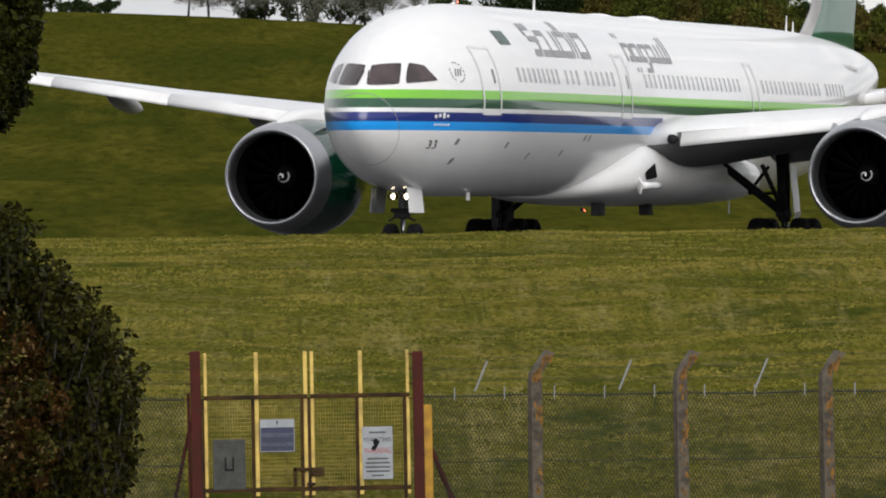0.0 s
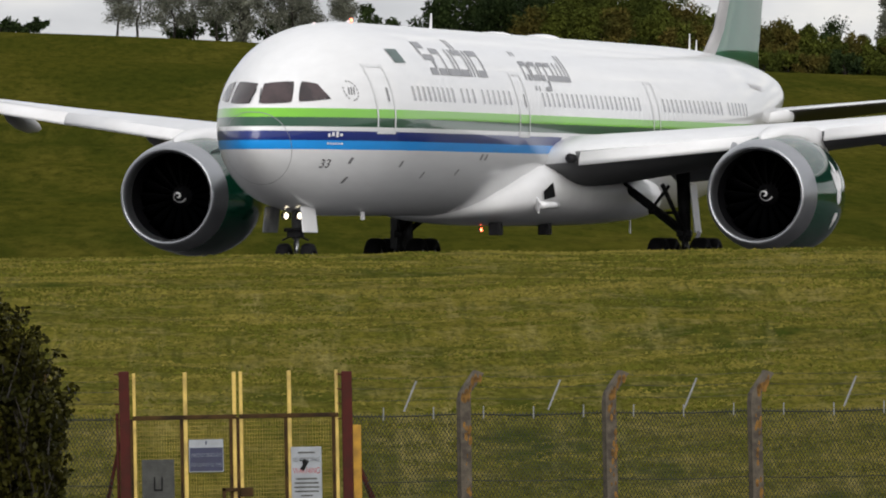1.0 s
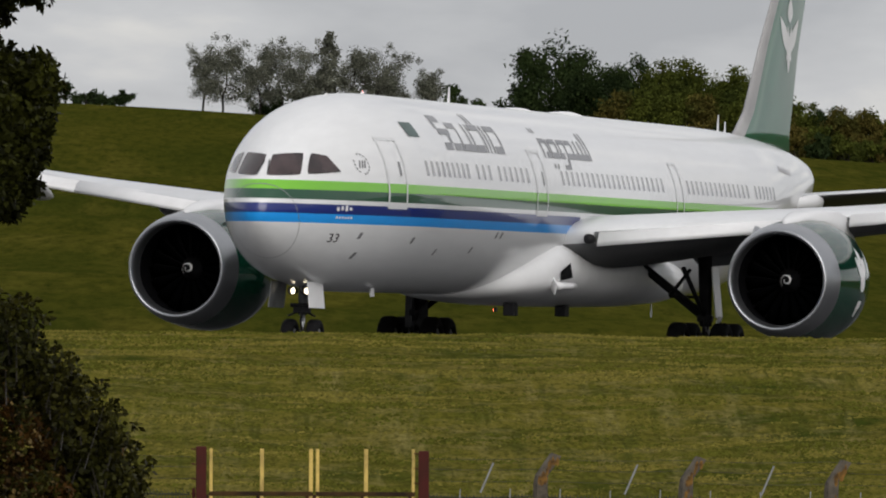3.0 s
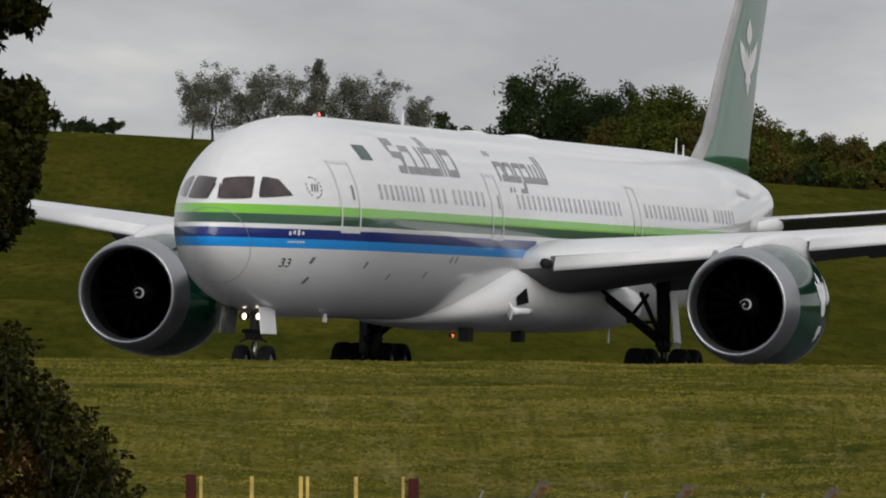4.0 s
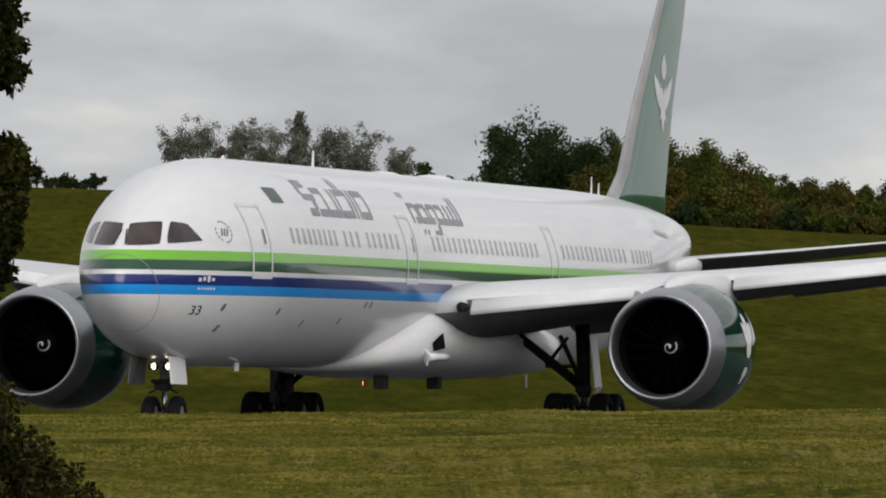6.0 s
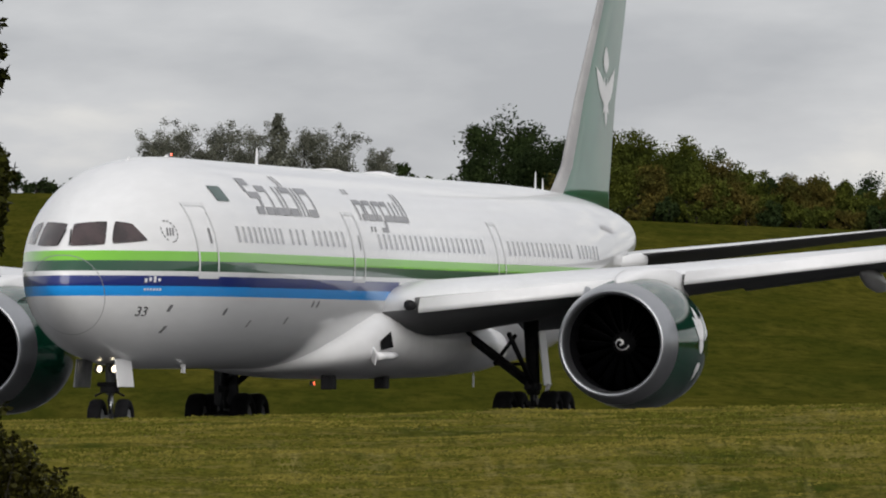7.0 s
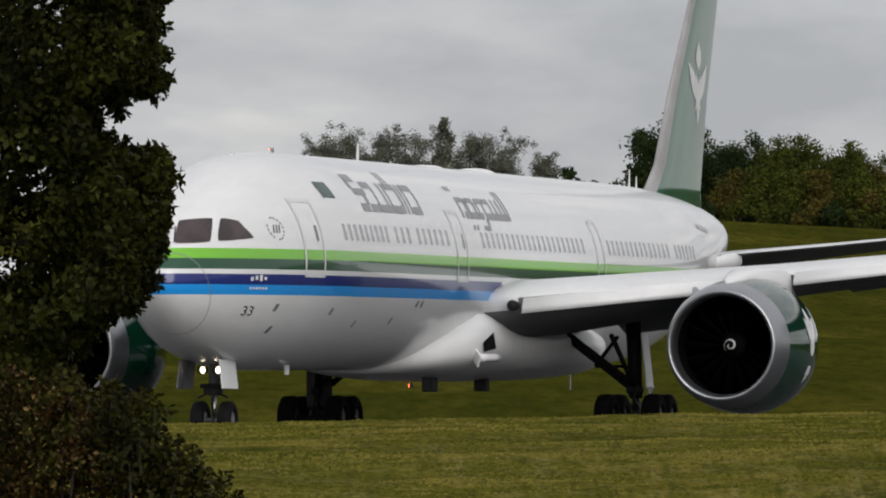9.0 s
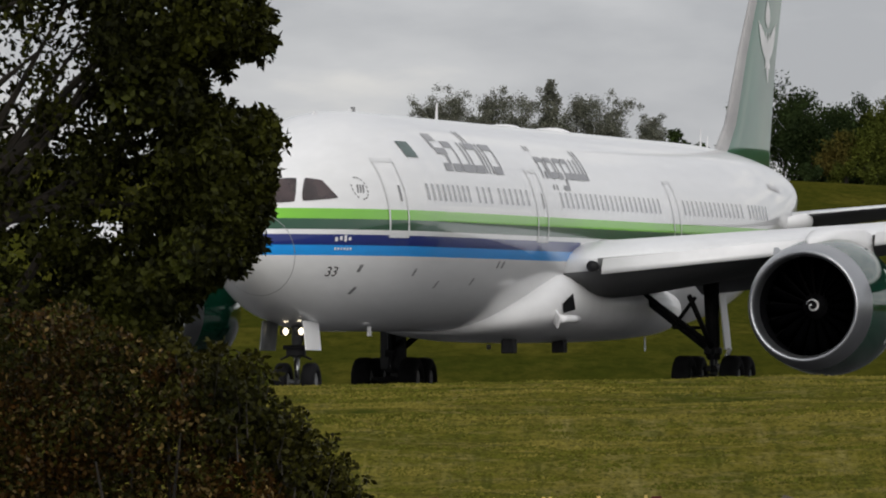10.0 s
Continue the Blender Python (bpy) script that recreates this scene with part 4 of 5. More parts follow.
        part("antenna_hump", loft(rr, close=False, cap=False), WHITE, plane, "", BODY, True)
    # air inlet with its open flap on the fairing, both sides; belly drain masts and beacon
    for sg in (1, -1):
        verts = [(6 - s, sg * y, z) for s, y, z in ((22.95, 2.90, 2.62), (23.6, 3.05, 2.92), (23.85, 3.06, 2.45), (23.05, 2.90, 2.35))]
        # no recess: a flat black patch paints the shade in the inlet's mouth
        put("air_inlet", mesh_from("air_inlet", verts, [(0, 1, 2, 3)], BLACK, False), plane, BODY, "flat black patch for the shaded mouth of an air inlet")
        rr = [[(6 - 22.9 - u * 0.95, sg * (2.80 + 0.26 * u + 0.16 * math.cos(a)), 2.18 + 0.12 * math.sin(a)) for a in [2 * math.pi * k / 12 for k in range(12)]] for u in (0, 0.25, 0.7, 1)]
        part("inlet_flap", loft(rr), WHITE, plane, "", BODY, True)
        a = Matrix.Translation((6 - 22.55, sg * 2.80, 2.2)) @ Matrix.Rotation(radians(sg * 35), 4, "Z") @ Matrix.Rotation(radians(30), 4, "Y")
        part("inlet_flap", box((0.5, 0.06, 0.42), a, 0.02), WHITE, plane, "", BODY)
        # landing lamps in the wing root
        part("landing_lamp", rod((6 - 24.5, sg * 3.5, 3.69), (6 - 24.0, sg * 3.5, 3.69), 0.13, 0.16, 16), DARKGEAR, plane, "dark landing lamp in the wing root", BODY, True)
    for s in (22.4, 28.5):
        part("belly_door", box((0.5, 0.36, 0.42), Matrix.Translation((6 - s, 1.45, 1.42)), 0.03), DARKGEAR, plane, "", BODY)
    part("drain_mast", box((0.12, 0.03, 0.45), Matrix.Translation((6 - 41.5, 1.0, 1.45))), WHITE, plane, "", BODY)
    part("drain_mast", box((0.3, 0.05, 0.25), Matrix.Translation((6 - 9.0, 0.9, 1.85))), WHITE, plane, "", BODY)
    # turning red beacons, one above and one below: a lit face on a dark drum
    for s, z, sg in ((10.8, TOP(10.8) + 0.02, 1), (25.8, 1.44, -1)):
        m = BODY @ Matrix.Translation((6 - s, 0, z))
        be = put("beacon", None, plane, m)
        be["label"] = "red turning beacon"
        part("drum", rod((0, 0, -0.02 * sg), (0, 0, 0.11 * sg), 0.065, 0.062, 16), GALV, be)
        part("lit_face", box((0.012, 0.075, 0.085), Matrix.Translation((0.064, 0, 0.055 * sg)), 0.003), REDGLOW, be, "lit red lamp face")
        BEACONS.append((be, m))
    # leafy spray on the fin
    verts, faces = [], []
    prof = [(7.2, 55.2, 64.6), (7.9, 56.6, 64.6), (8.6, 57.8, 64.85), (11, 59.85, 65.65), (14, 62.85, 67.2), (16.0, 64.8, 68.1)]
    for sg in (1, -1):
        verts, faces = [], []
        # a round palm head over two tall raked fronds that meet below, and two small crossed blades
        for ds, dz, ang, ln, w in ((0, 0.38, 90, 0.95, 0.24), (-0.05, -0.72, 57, 1.55, 0.25), (0.05, -0.72, 123, 1.55, 0.25), (-0.02, -0.70, 80, 1.0, 0.12), (0.02, -0.70, 100, 1.0, 0.12), (0, -0.72, 270, 0.72, 0.13), (0, -0.85, 48, 0.42, 0.08), (0, -0.85, 132, 0.42, 0.08), (0, -0.62, 232, 0.5, 0.09), (0, -0.62, 308, 0.5, 0.09)):
            a = radians(ang)
            verts = []
            for k in range(9):
                u = k / 8
                ww = w * math.sin(math.pi * min(1, u ** 0.8)) + 0.004
                for e in (-1, 1):
                    s = 63.75 + ds - (u * ln * math.cos(a) - e * ww * math.sin(a)) * 1.8
                    z = 11.55 + dz + u * ln * math.sin(a) + e * ww * math.cos(a)
                    le, te = np.interp(z, [q[0] for q in prof], [q[1] for q in prof]), np.interp(z, [q[0] for q in prof], [q[2] for q in prof])
                    uu = max(0.02, min(0.98, (s - le) / (te - le)))
                    t = 5 * 0.06 * (0.2969 * math.sqrt(uu) - 0.126 * uu - 0.3516 * uu ** 2 + 0.2843 * uu ** 3 - 0.1036 * uu ** 4) * (te - le)
                    verts.append((6 - s, sg * (t + 0.014), z))
            faces = [(2 * k, 2 * k + 1, 2 * k + 3, 2 * k + 2) for k in range(8)]
            put("leaf_mark", mesh_from("leaf_mark", verts, faces, WHITE), fin, None, "white painted leaf")


OUTGREY = paint("faded_grey_marking", (0.56, 0.56, 0.58), 0.5, vary=0.05)
FLAG = paint("flag_green_paint", (0.055, 0.10, 0.09), 0.4, vary=0.15, scale=3, fine=20)
airliner = build_airliner()


# ---- gate and fence below the bank ----
FENCE_Y, FENCE_Z = 157.0, -5.1


def at_fence(az, el):
    """x and z in the fence's plane for a bearing and a height angle from the eye."""
    return FENCE_Y * math.tan(radians(az)), EYE[2] + FENCE_Y * math.tan(radians(el))


GUARD = paint("orange_yellow_guard", (0.42, 0.22, 0.015), 0.7, vary=0.2, scale=3, fine=30)


def build_gate():
    gate = new("security_gate")
    tagged(gate, "tall yellow double-leaf steel mesh gate between rust-red posts", "gate")
    gate.matrix_basis = pose(0, FENCE_Y, 0, 0, -1.1, 0)
    base = FENCE_Z - 0.35
    xl, _ = at_fence(-0.385, -0.53)
    xr, _ = at_fence(1.150, -0.53)
    ztop = -1.98
    for x, zt in ((xl, ztop + 0.02), (xr, ztop - 0.05)):
        bm = box((0.20, 0.2, zt - base), Matrix.Translation((x, 0, (zt + base) / 2)), 0.015)
        for k in range(4):
            add_rod(bm, (x - 0.1, -0.05, zt - 0.06 - 0.28 * k), (x - 0.19, -0.05, zt - 0.05 - 0.28 * k), 0.012, n=6)
        part("post", bm, RUST, gate, "rust-red square post")
    # uprights in yellow, rails darker
    for az, w in ((-0.317, 0.06), (0.034, 0.075), (0.372, 0.075), (0.418, 0.065), (0.752, 0.075), (1.078, 0.06)):
        x, _ = at_fence(az, 0)
        part("upright", box((w, 0.07, 2.72), Matrix.Translation((x, -0.02, ztop - 1.36 - 0.02)), 0.008), YELLOW, gate)
        part("stile", box((0.065, 0.06, 1.95), Matrix.Translation((x - w / 2 - 0.034, -0.025, -3.84)), 0.006), YELLOWDARK, gate, "rusty dark stile")
    for zc in (-2.85, -4.60):
        for a0, a1 in ((-0.33, 0.385), (0.405, 1.09)):
            x0, _ = at_fence(a0, 0)
            x1, _ = at_fence(a1, 0)
            part("rail", box((x1 - x0, 0.05, 0.085), Matrix.Translation(((x0 + x1) / 2, -0.045, zc)), 0.008), YELLOWDARK, gate, "rusty dark rail")
    # welded mesh in each leaf
    for a0, a1 in ((-0.317, 0.372), (0.418, 1.078)):
        x0, _ = at_fence(a0, 0)
        x1, _ = at_fence(a1, 0)
        verts, faces = [], []
        def wire(ax, az_, bx, bz_, r, yy):
            dx, dz = bx - ax, bz_ - az_
            l = math.hypot(dx, dz)
            nx, nz = -dz / l * r, dx / l * r
            q = len(verts)
            verts.extend([(ax + nx, yy, az_ + nz), (ax - nx, yy, az_ - nz), (ax, yy - r, az_), (bx + nx, yy, bz_ + nz), (bx - nx, yy, bz_ - nz), (bx, yy - r, bz_)])
            faces.extend([(q, q + 2, q + 5, q + 3), (q + 2, q + 1, q + 4, q + 5), (q + 1, q, q + 3, q + 4)])
        for k in range(int((x1 - x0) / 0.05) + 1):
            wire(x0 + 0.05 * k, -4.6, x0 + 0.05 * k, -2.85, 0.004, 0.0)
        for k in range(24):
            wire(x0, -4.6 + 0.075 * k, x1, -4.6 + 0.075 * k, 0.004, 0.004)
        put("mesh_panel", mesh_from("mesh_panel", verts, faces, MESHYELLOW, False), gate, None, "yellow welded wire mesh")
    # lock box in the middle
    x, _ = at_fence(0.395, 0)
    bm = bmesh.new()
    for dx, dz, sx, sz in ((-0.17, 0.16, 0.3, 0.07), (-0.28, 0.02, 0.07, 0.36), (0.15, 0.11, 0.24, 0.17), (0.02, -0.12, 0.16, 0.06)):
        add_box(bm, (sx, 0.08, sz), Matrix.Translation((x + dx, -0.08, -4.39 + dz)), 0.008)
    part("lock", bm, YELLOWDARK, gate, "rusty lock and bolt")
    # slatted board on the left leaf
    x0, z0 = at_fence(-0.272, -1.14)
    x1, z1 = at_fence(-0.049, -1.487)
    board = part("board", box((x1 - x0, 0.03, z0 - z1), Matrix.Translation(((x0 + x1) / 2, -0.07, (z0 + z1) / 2)), 0.006), BOARD, gate, "grey slatted board")
    for k in range(14):
        part("slat", box((x1 - x0 - 0.04, 0.015, 0.028), Matrix.Translation(((x0 + x1) / 2, -0.09, z1 + 0.05 + k * (z0 - z1 - 0.1) / 13))), BOARD, board)
    bm = box((0.16, 0.01, 0.03), Matrix.Translation(((x0 + x1) / 2, -0.105, (z0 + z1) / 2 - 0.1)))
    for dx in (-0.07, 0.07):
        add_box(bm, (0.025, 0.01, 0.25), Matrix.Translation(((x0 + x1) / 2 + dx, -0.105, (z0 + z1) / 2 + 0.02)))
    part("hasp", bm, BLACK, board)
    # yellow striped guard behind the far post and the raking stays
    part("guard", box((0.17, 0.05, 2.6), Matrix.Translation((xr + 0.17, -0.03, -4.35)), 0.01), GUARD, gate, "yellow guard panel")
    xb, zb = at_fence(1.151, -1.034)
    part("stay", rod((xb, 0.05, zb), (xb + 0.72, 0.3, zb - 1.75), 0.055, n=10), RUST, gate, "rust-red raking stay")
    part("stay", rod((xl - 0.1, 0.05, -3.3), (xl - 0.5, 0.3, -5.1), 0.035, n=10), RUST, gate, "rust-red raking stay")
    part("stay", rod((xl - 0.14, 0.0, -2.75), (xl - 0.13, 0.0, -5.2), 0.03, n=10), RUST, gate)


def text_on(name, text, size, width, x, y, z, mat, parent):
    me = lettering(text, size)
    vs = [v.co.copy() for v in me.vertices]
    w = max(v.x for v in vs) - min(v.x for v in vs)
    k = width / w
    verts = [(x + v.x * k, y, z + v.y) for v in vs]
    put(name, mesh_from(name, verts, [tuple(p.vertices) for p in me.polygons], mat, False), parent)


def build_signs():
    for kind in (1, 2):
        (a0, e0), (a1, e1) = (((0.079, -1.004), (0.317, -1.229)) if kind == 1 else ((0.785, -1.054), (0.995, -1.416)))
        x0, z0 = at_fence(a0, e0)
        x1, z1 = at_fence(a1, e1)
        cx, w, h = (x0 + x1) / 2, x1 - x0, z0 - z1
        s = new("gate_sign")
        s.matrix_basis = pose(cx, FENCE_Y - 0.085, (z0 + z1) / 2, 0, -1.1, 0)
        part("plate", box((w, 0.012, h), Matrix(), 0.003), SIGNWHITE, s)
        if kind == 1:
            tagged(s, "white and navy notice plate fixed to the gate", "sign")
            part("panel", box((w * 0.96, 0.006, h * 0.72), Matrix.Translation((0, -0.009, -h * 0.11))), SIGNBLUE, s, "navy panel")
            text_on("wording", "EMERGENCY SERVICES EXIT", 0.10, w * 0.90, 0, -0.014, 0.01, SIGNGREY, s)
            text_on("wording", "KEEP CLEAR AT ALL TIMES", 0.10, w * 0.90, 0, -0.014, -0.17, SIGNGREY, s)
            part("mark", box((0.03, 0.004, 0.07), Matrix.Translation((0, -0.008, h * 0.40))), SIGNBLUE, s)
        else:
            tagged(s, "white warning plate with red and dark wording on the gate", "sign")
            text_on("wording", "NO ADMITTANCE", 0.11, w * 0.88, 0, -0.009, h * 0.25, BLACK, s)
            text_on("wording", "WARNING", 0.16, w * 0.88, 0, -0.009, h * 0.04, SIGNRED, s)
            for k, (bw, zz) in enumerate(((0.55, 0.39), (0.7, -0.11), (0.8, -0.19), (0.82, -0.27), (0.78, -0.35), (0.4, -0.43))):
                part("line_bar", box((w * bw, 0.004, 0.03), Matrix.Translation((0, -0.008, h * zz))), BOARD, s)
            bm = bmesh.new()
            rnd = random.Random(4)
            for k in range(9):
                add_box(bm, (0.05 + 0.05 * rnd.random(), 0.003, 0.05 + 0.06 * rnd.random()), Matrix.Translation((-0.09 + 0.09 * rnd.random(), -0.0105 - 0.0004 * k, 0.07 + 0.16 * rnd.random())) @ Matrix.Rotation(rnd.random() * 3, 4, "Y"))
            part("stain", bm, BLACK, s, "dark stain across the wording")


def build_fence():
    rnd = random.Random(7)
    # cranked concrete posts
    azs = [1.960 + 0.9975 * k for k in range(-5, 6)]
    first = None
    for az in azs:
        if -0.45 < az < 1.4:
            continue
        x, _ = at_fence(az, 0)
        post = new("fence_post")
        tagged(post, "cranked concrete fence post blotched with orange lichen", "fence post", "fence posts")
        post.matrix_basis = pose(x, FENCE_Y, 0, 0, -1.1 + rnd.uniform(-0.6, 0.6), 24)
        bm = loft([[(sx * 0.115, sy * 0.09, FENCE_Z - 0.4) for sx, sy in ((-1, -1), (1, -1), (1, 1), (-1, 1))],
                   [(sx * 0.11, sy * 0.085, -2.55) for sx, sy in ((-1, -1), (1, -1), (1, 1), (-1, 1))],
                   [(sx * 0.10 + 0.02, sy * 0.08, -2.38) for sx, sy in ((-1, -1), (1, -1), (1, 1), (-1, 1))],
                   [(sx * 0.085 + 0.32, sy * 0.07, -2.02 + (0.06 if sx < 0 else 0)) for sx, sy in ((-1, -1), (1, -1), (1, 1), (-1, 1))]])
        part("shaft", bm, CONCRETE, post)
        bm = bmesh.new()
        for k in range(44):
            z = rnd.choice((rnd.uniform(-5, -2.6), rnd.uniform(-2.5, -2.1)))
            dx = 0 if z < -2.5 else (z + 2.42) * 0.75
            r = rnd.uniform(0.02, 0.065)
            bmesh.ops.create_icosphere(bm, subdivisions=1, radius=r, matrix=Matrix.Translation((dx + rnd.uniform(-0.04, 0.10), -0.086, z)) @ Matrix.Diagonal((0.7, 0.12, 1.6, 1)))
        tagged(part("lichen", bm, LICHEN, post, "orange lichen blotches"), kind="stuff")
    # chain link: two sets of slanted wires, one mesh
    x0, x1 = at_fence(-3.6, 0)[0], at_fence(7.2, 0)[0]
    gl, gr = at_fence(-0.44, 0)[0], at_fence(1.19, 0)[0]
    verts, faces = [], []

    def wire(a, b, r=0.0056):
        dx, dz = b[0] - a[0], b[1] - a[1]
        l = math.hypot(dx, dz)
        nx, nz = -dz / l * r, dx / l * r
        q = len(verts)
        verts.extend([(a[0] + nx, a[2], a[1] + nz), (a[0] - nx, a[2], a[1] - nz), (a[0], a[2] - r, a[1]), (b[0] + nx, b[2], b[1] + nz), (b[0] - nx, b[2], b[1] - nz), (b[0], b[2] - r, b[1])])
        faces.extend([(q, q + 2, q + 5, q + 3), (q + 2, q + 1, q + 4, q + 5), (q + 1, q, q + 3, q + 4)])

    def top(x):
        k = (x - at_fence(1.96, 0)[0]) / 2.735
        return -2.80 + 0.012 * (x - 4.0) - 0.035 * math.sin(math.pi * (k % 1.0))
    for lo, hi in ((x0, gl), (gr, x1)):
        h = 2.35
        step = 0.07
        k = lo - h * 0.6
        while k < hi + h * 0.6:
            for sg in (1, -1):
                ax, bx = k, k + sg * h * 0.6
                az_, bz_ = FENCE_Z - 0.05, FENCE_Z - 0.05 + h
                if min(ax, bx) >= lo and max(ax, bx) <= hi:
                    wire((ax, az_, 0.0), (bx, top(bx) + 0.05, 0.004 * sg))
                else:
                    # clip at the ends
                    t0, t1 = 0.0, 1.0
                    d = bx - ax
                    for lim, sign in ((lo, 1), (hi, -1)):
                        u = (lim - ax) / d
                        if sign * d > 0:
                            t0 = max(t0, u)
                        else:
                            t1 = min(t1, u)
                    if t1 > t0 + 0.02:
                        wire((ax + d * t0, az_ + (bz_ - az_) * t0, 0.0), (ax + d * t1, az_ + (bz_ - az_) * t1, 0.004 * sg))
            k += step
        # line wires and barbs
        xx = lo
        while xx < hi - 0.01:
            xe = min(hi, xx + 0.5)
            for dz, r in ((0.0, 0.013), (-1.25, 0.009), (0.30, 0.004), (0.52, 0.004), (0.72, 0.004)):
                wire((xx, top(xx) + dz, 0.01), (xe, top(xe) + dz, 0.01), r)
            xx = xe
    f = put("chain_link_mesh", mesh_from("chain_link_mesh", verts, faces, WIRE, False), None, Matrix.Translation((0, FENCE_Y + 0.11, 0)))
    tagged(f, "dark green chain-link wire mesh strung between concrete posts", "fence mesh", kind="stuff")
    # droppers: short upright rods and slanted pale stays on the barbed wires
    for k in range(18):
        az = 1.42 + 0.345 * k
        x, _ = at_fence(az, 0)
        d = new("wire_dropper")
        tagged(d, "thin galvanised dropper standing on the wire mesh", "wire dropper", "wire droppers")
        d.matrix_basis = pose(x, FENCE_Y - 0.08, top(x) - 0.05)
        part("rod", box((0.022, 0.012, 0.24), Matrix.Translation((0, 0, 0.1))), GALV, d)
    for az in (1.565, 2.56, 3.50, 4.60):
        x, _ = at_fence(az, 0)
        d = new("wire_stay")
        tagged(d, "slanted galvanised stay holding the barbed wires", "wire stay", "wire stays")
        d.matrix_basis = pose(x, FENCE_Y - 0.02, top(x) + 0.12, 0, 22, 0)
        part("rod", box((0.035, 0.012, 0.62), Matrix.Translation((0, 0, 0.28))), GALV, d)


build_gate()
build_signs()
build_fence()


# ---- trees ----
def leaf_mesh(name, centres, rnd, size, mat, per, spread, flat=0.5):
    """Leaves as bent quads scattered in clumps about centres."""
    n = len(centres) * per
    c = np.repeat(np.array([tuple(p[:3]) for p in centres]), per, axis=0)
    rad = np.repeat(np.array([p[3] for p in centres]), per)[:, None]
    d = rnd.normal(size=(n, 3))
    d /= np.linalg.norm(d, axis=1)[:, None]
    pos = c + d * rad * (rnd.random((n, 1)) ** 0.45) * spread
    a = rnd.normal(size=(n, 3))
    a[:, 2] -= 0.3
    a /= np.linalg.norm(a, axis=1)[:, None]
    b = np.cross(a, rnd.normal(size=(n, 3)))
    b /= np.linalg.norm(b, axis=1)[:, None]
    l = size * (0.6 + 0.8 * rnd.random((n, 1)))
    w = l * flat
    v = np.stack([pos, pos + a * l * 0.5 + b * w * 0.5, pos + a * l, pos + a * l * 0.5 - b * w * 0.5], axis=1).reshape(-1, 3)
    me = bpy.data.meshes.new(name)
    me.vertices.add(4 * n)
    me.vertices.foreach_set("co", v.ravel())
    me.loops.add(4 * n)
    me.loops.foreach_set("vertex_index", np.arange(4 * n))
    me.polygons.add(n)
    me.polygons.foreach_set("loop_start", np.arange(0, 4 * n, 4))
    me.polygons.foreach_set("loop_total", np.full(n, 4))
    me.materials.append(mat)
    me.update(calc_edges=True)
    me.validate()
    return me


def limbs(rnd, base, height, spread, count, r0, lean=0.0):
    """A tapered trunk with limbs; gives the bmesh and the limbs' ends."""
    bm = bmesh.new()
    p = Vector(base)
    pts = [p.copy()]
    for k in range(6):
        p = p + Vector((rnd.normal() * 0.03 * height + lean * height * 0.04, rnd.normal() * 0.03 * height, height * 0.15))
        pts.append(p.copy())
    for k in range(6):
        add_rod(bm, pts[k], pts[k + 1], r0 * (1 - k / 7.0), r0 * (1 - (k + 1) / 7.0), 8)
    ends = []
    for k in range(count):
        u = 0.25 + 0.75 * rnd.random()
        i = min(5, int(u * 6))
        a = pts[i].lerp(pts[i + 1], u * 6 - i)
        az = rnd.random() * 2 * math.pi
        ln = spread * (0.5 + 0.6 * rnd.random()) * (1.15 - 0.6 * u)
        mid = a + Vector((math.cos(az) * ln * 0.5, math.sin(az) * ln * 0.5, ln * 0.22 * (0.5 + rnd.random())))
        end = a + Vector((math.cos(az) * ln, math.sin(az) * ln, ln * 0.55 * (0.4 + rnd.random())))
        add_rod(bm, a, mid, r0 * 0.30 * (1.1 - u), r0 * 0.18 * (1.1 - u) + 0.004, 6)
        add_rod(bm, mid, end, r0 * 0.18 * (1.1 - u) + 0.004, 0.006, 6)
        ends += [mid, end, mid.lerp(end, 0.5)]
    return bm, ends, pts


def make_tree(name, x, y, z, height, spread, mat, seed, clumps, per, leaf, label, fill=1.0, trunk=0.12, count=22, group="", shape="round", rad=0.16):
    rnd = np.random.default_rng(seed)
    t = new(name)
    tagged(t, label, "tree" if "bush" not in name and "hedge" not in name else "bush", group)
    t.matrix_basis = pose(x, y, z)
    bm, ends, pts = limbs(rnd, (0, 0, -0.3), height * 0.88, spread, count, trunk)
    part("trunk", bm, BARK, t, "dark branched trunk")
    cl = []
    for e in (ends if shape != "column" else ()):
        cl.append((e.x, e.y, e.z, height * rad * (0.6 + 0.7 * rnd.random())))
    while len(cl) < clumps:
        a, u = rnd.random() * 2 * math.pi, rnd.random()
        if shape == "column":
            hh = 0.08 + 0.92 * u
            rr = spread * math.sin(math.pi * min(1, 0.15 + 0.85 * hh)) ** 0.8 * rnd.random() ** 0.5
        else:
            hh = 0.18 + 0.80 * u
            if shape == "mound":
                hh = 0.02 + 0.92 * u
            rr = spread * math.sqrt(max(0.03, 1 - ((max(hh, 0.5) if shape == "mound" else hh) / 1.04 - 0.48) ** 2 / 0.27)) * (0.45 + 0.55 * rnd.random() ** 0.5)
        cl.append((rr * math.cos(a), rr * math.sin(a), hh * height, height * rad * (0.45 + 0.6 * rnd.random())))
    put("crown", leaf_mesh("crown", cl[:max(clumps, 8)], rnd, leaf, mat, per, fill), t, None)
    return t


def far_place(az, y):
    x = y * math.tan(radians(az))
    return x, ground_z(x, y)


def far_tree(az, el, y, width_deg, mat, seed, label, clumps=60, per=60, leaf=0.42, shape="mound", fill=1.0, name="tree", count=22, rad=0.13, sink=0.0):
    x, z = far_place(az, y)
    z -= sink
    h = EYE[2] + y * math.tan(radians(el)) - z
    h *= 1.09
    make_tree(name, x, y, z, h, y * math.tan(radians(width_deg)) / 2, mat, seed, clumps, per, leaf, label, fill, 0.16, count, "trees along the hilltop", shape, rad)


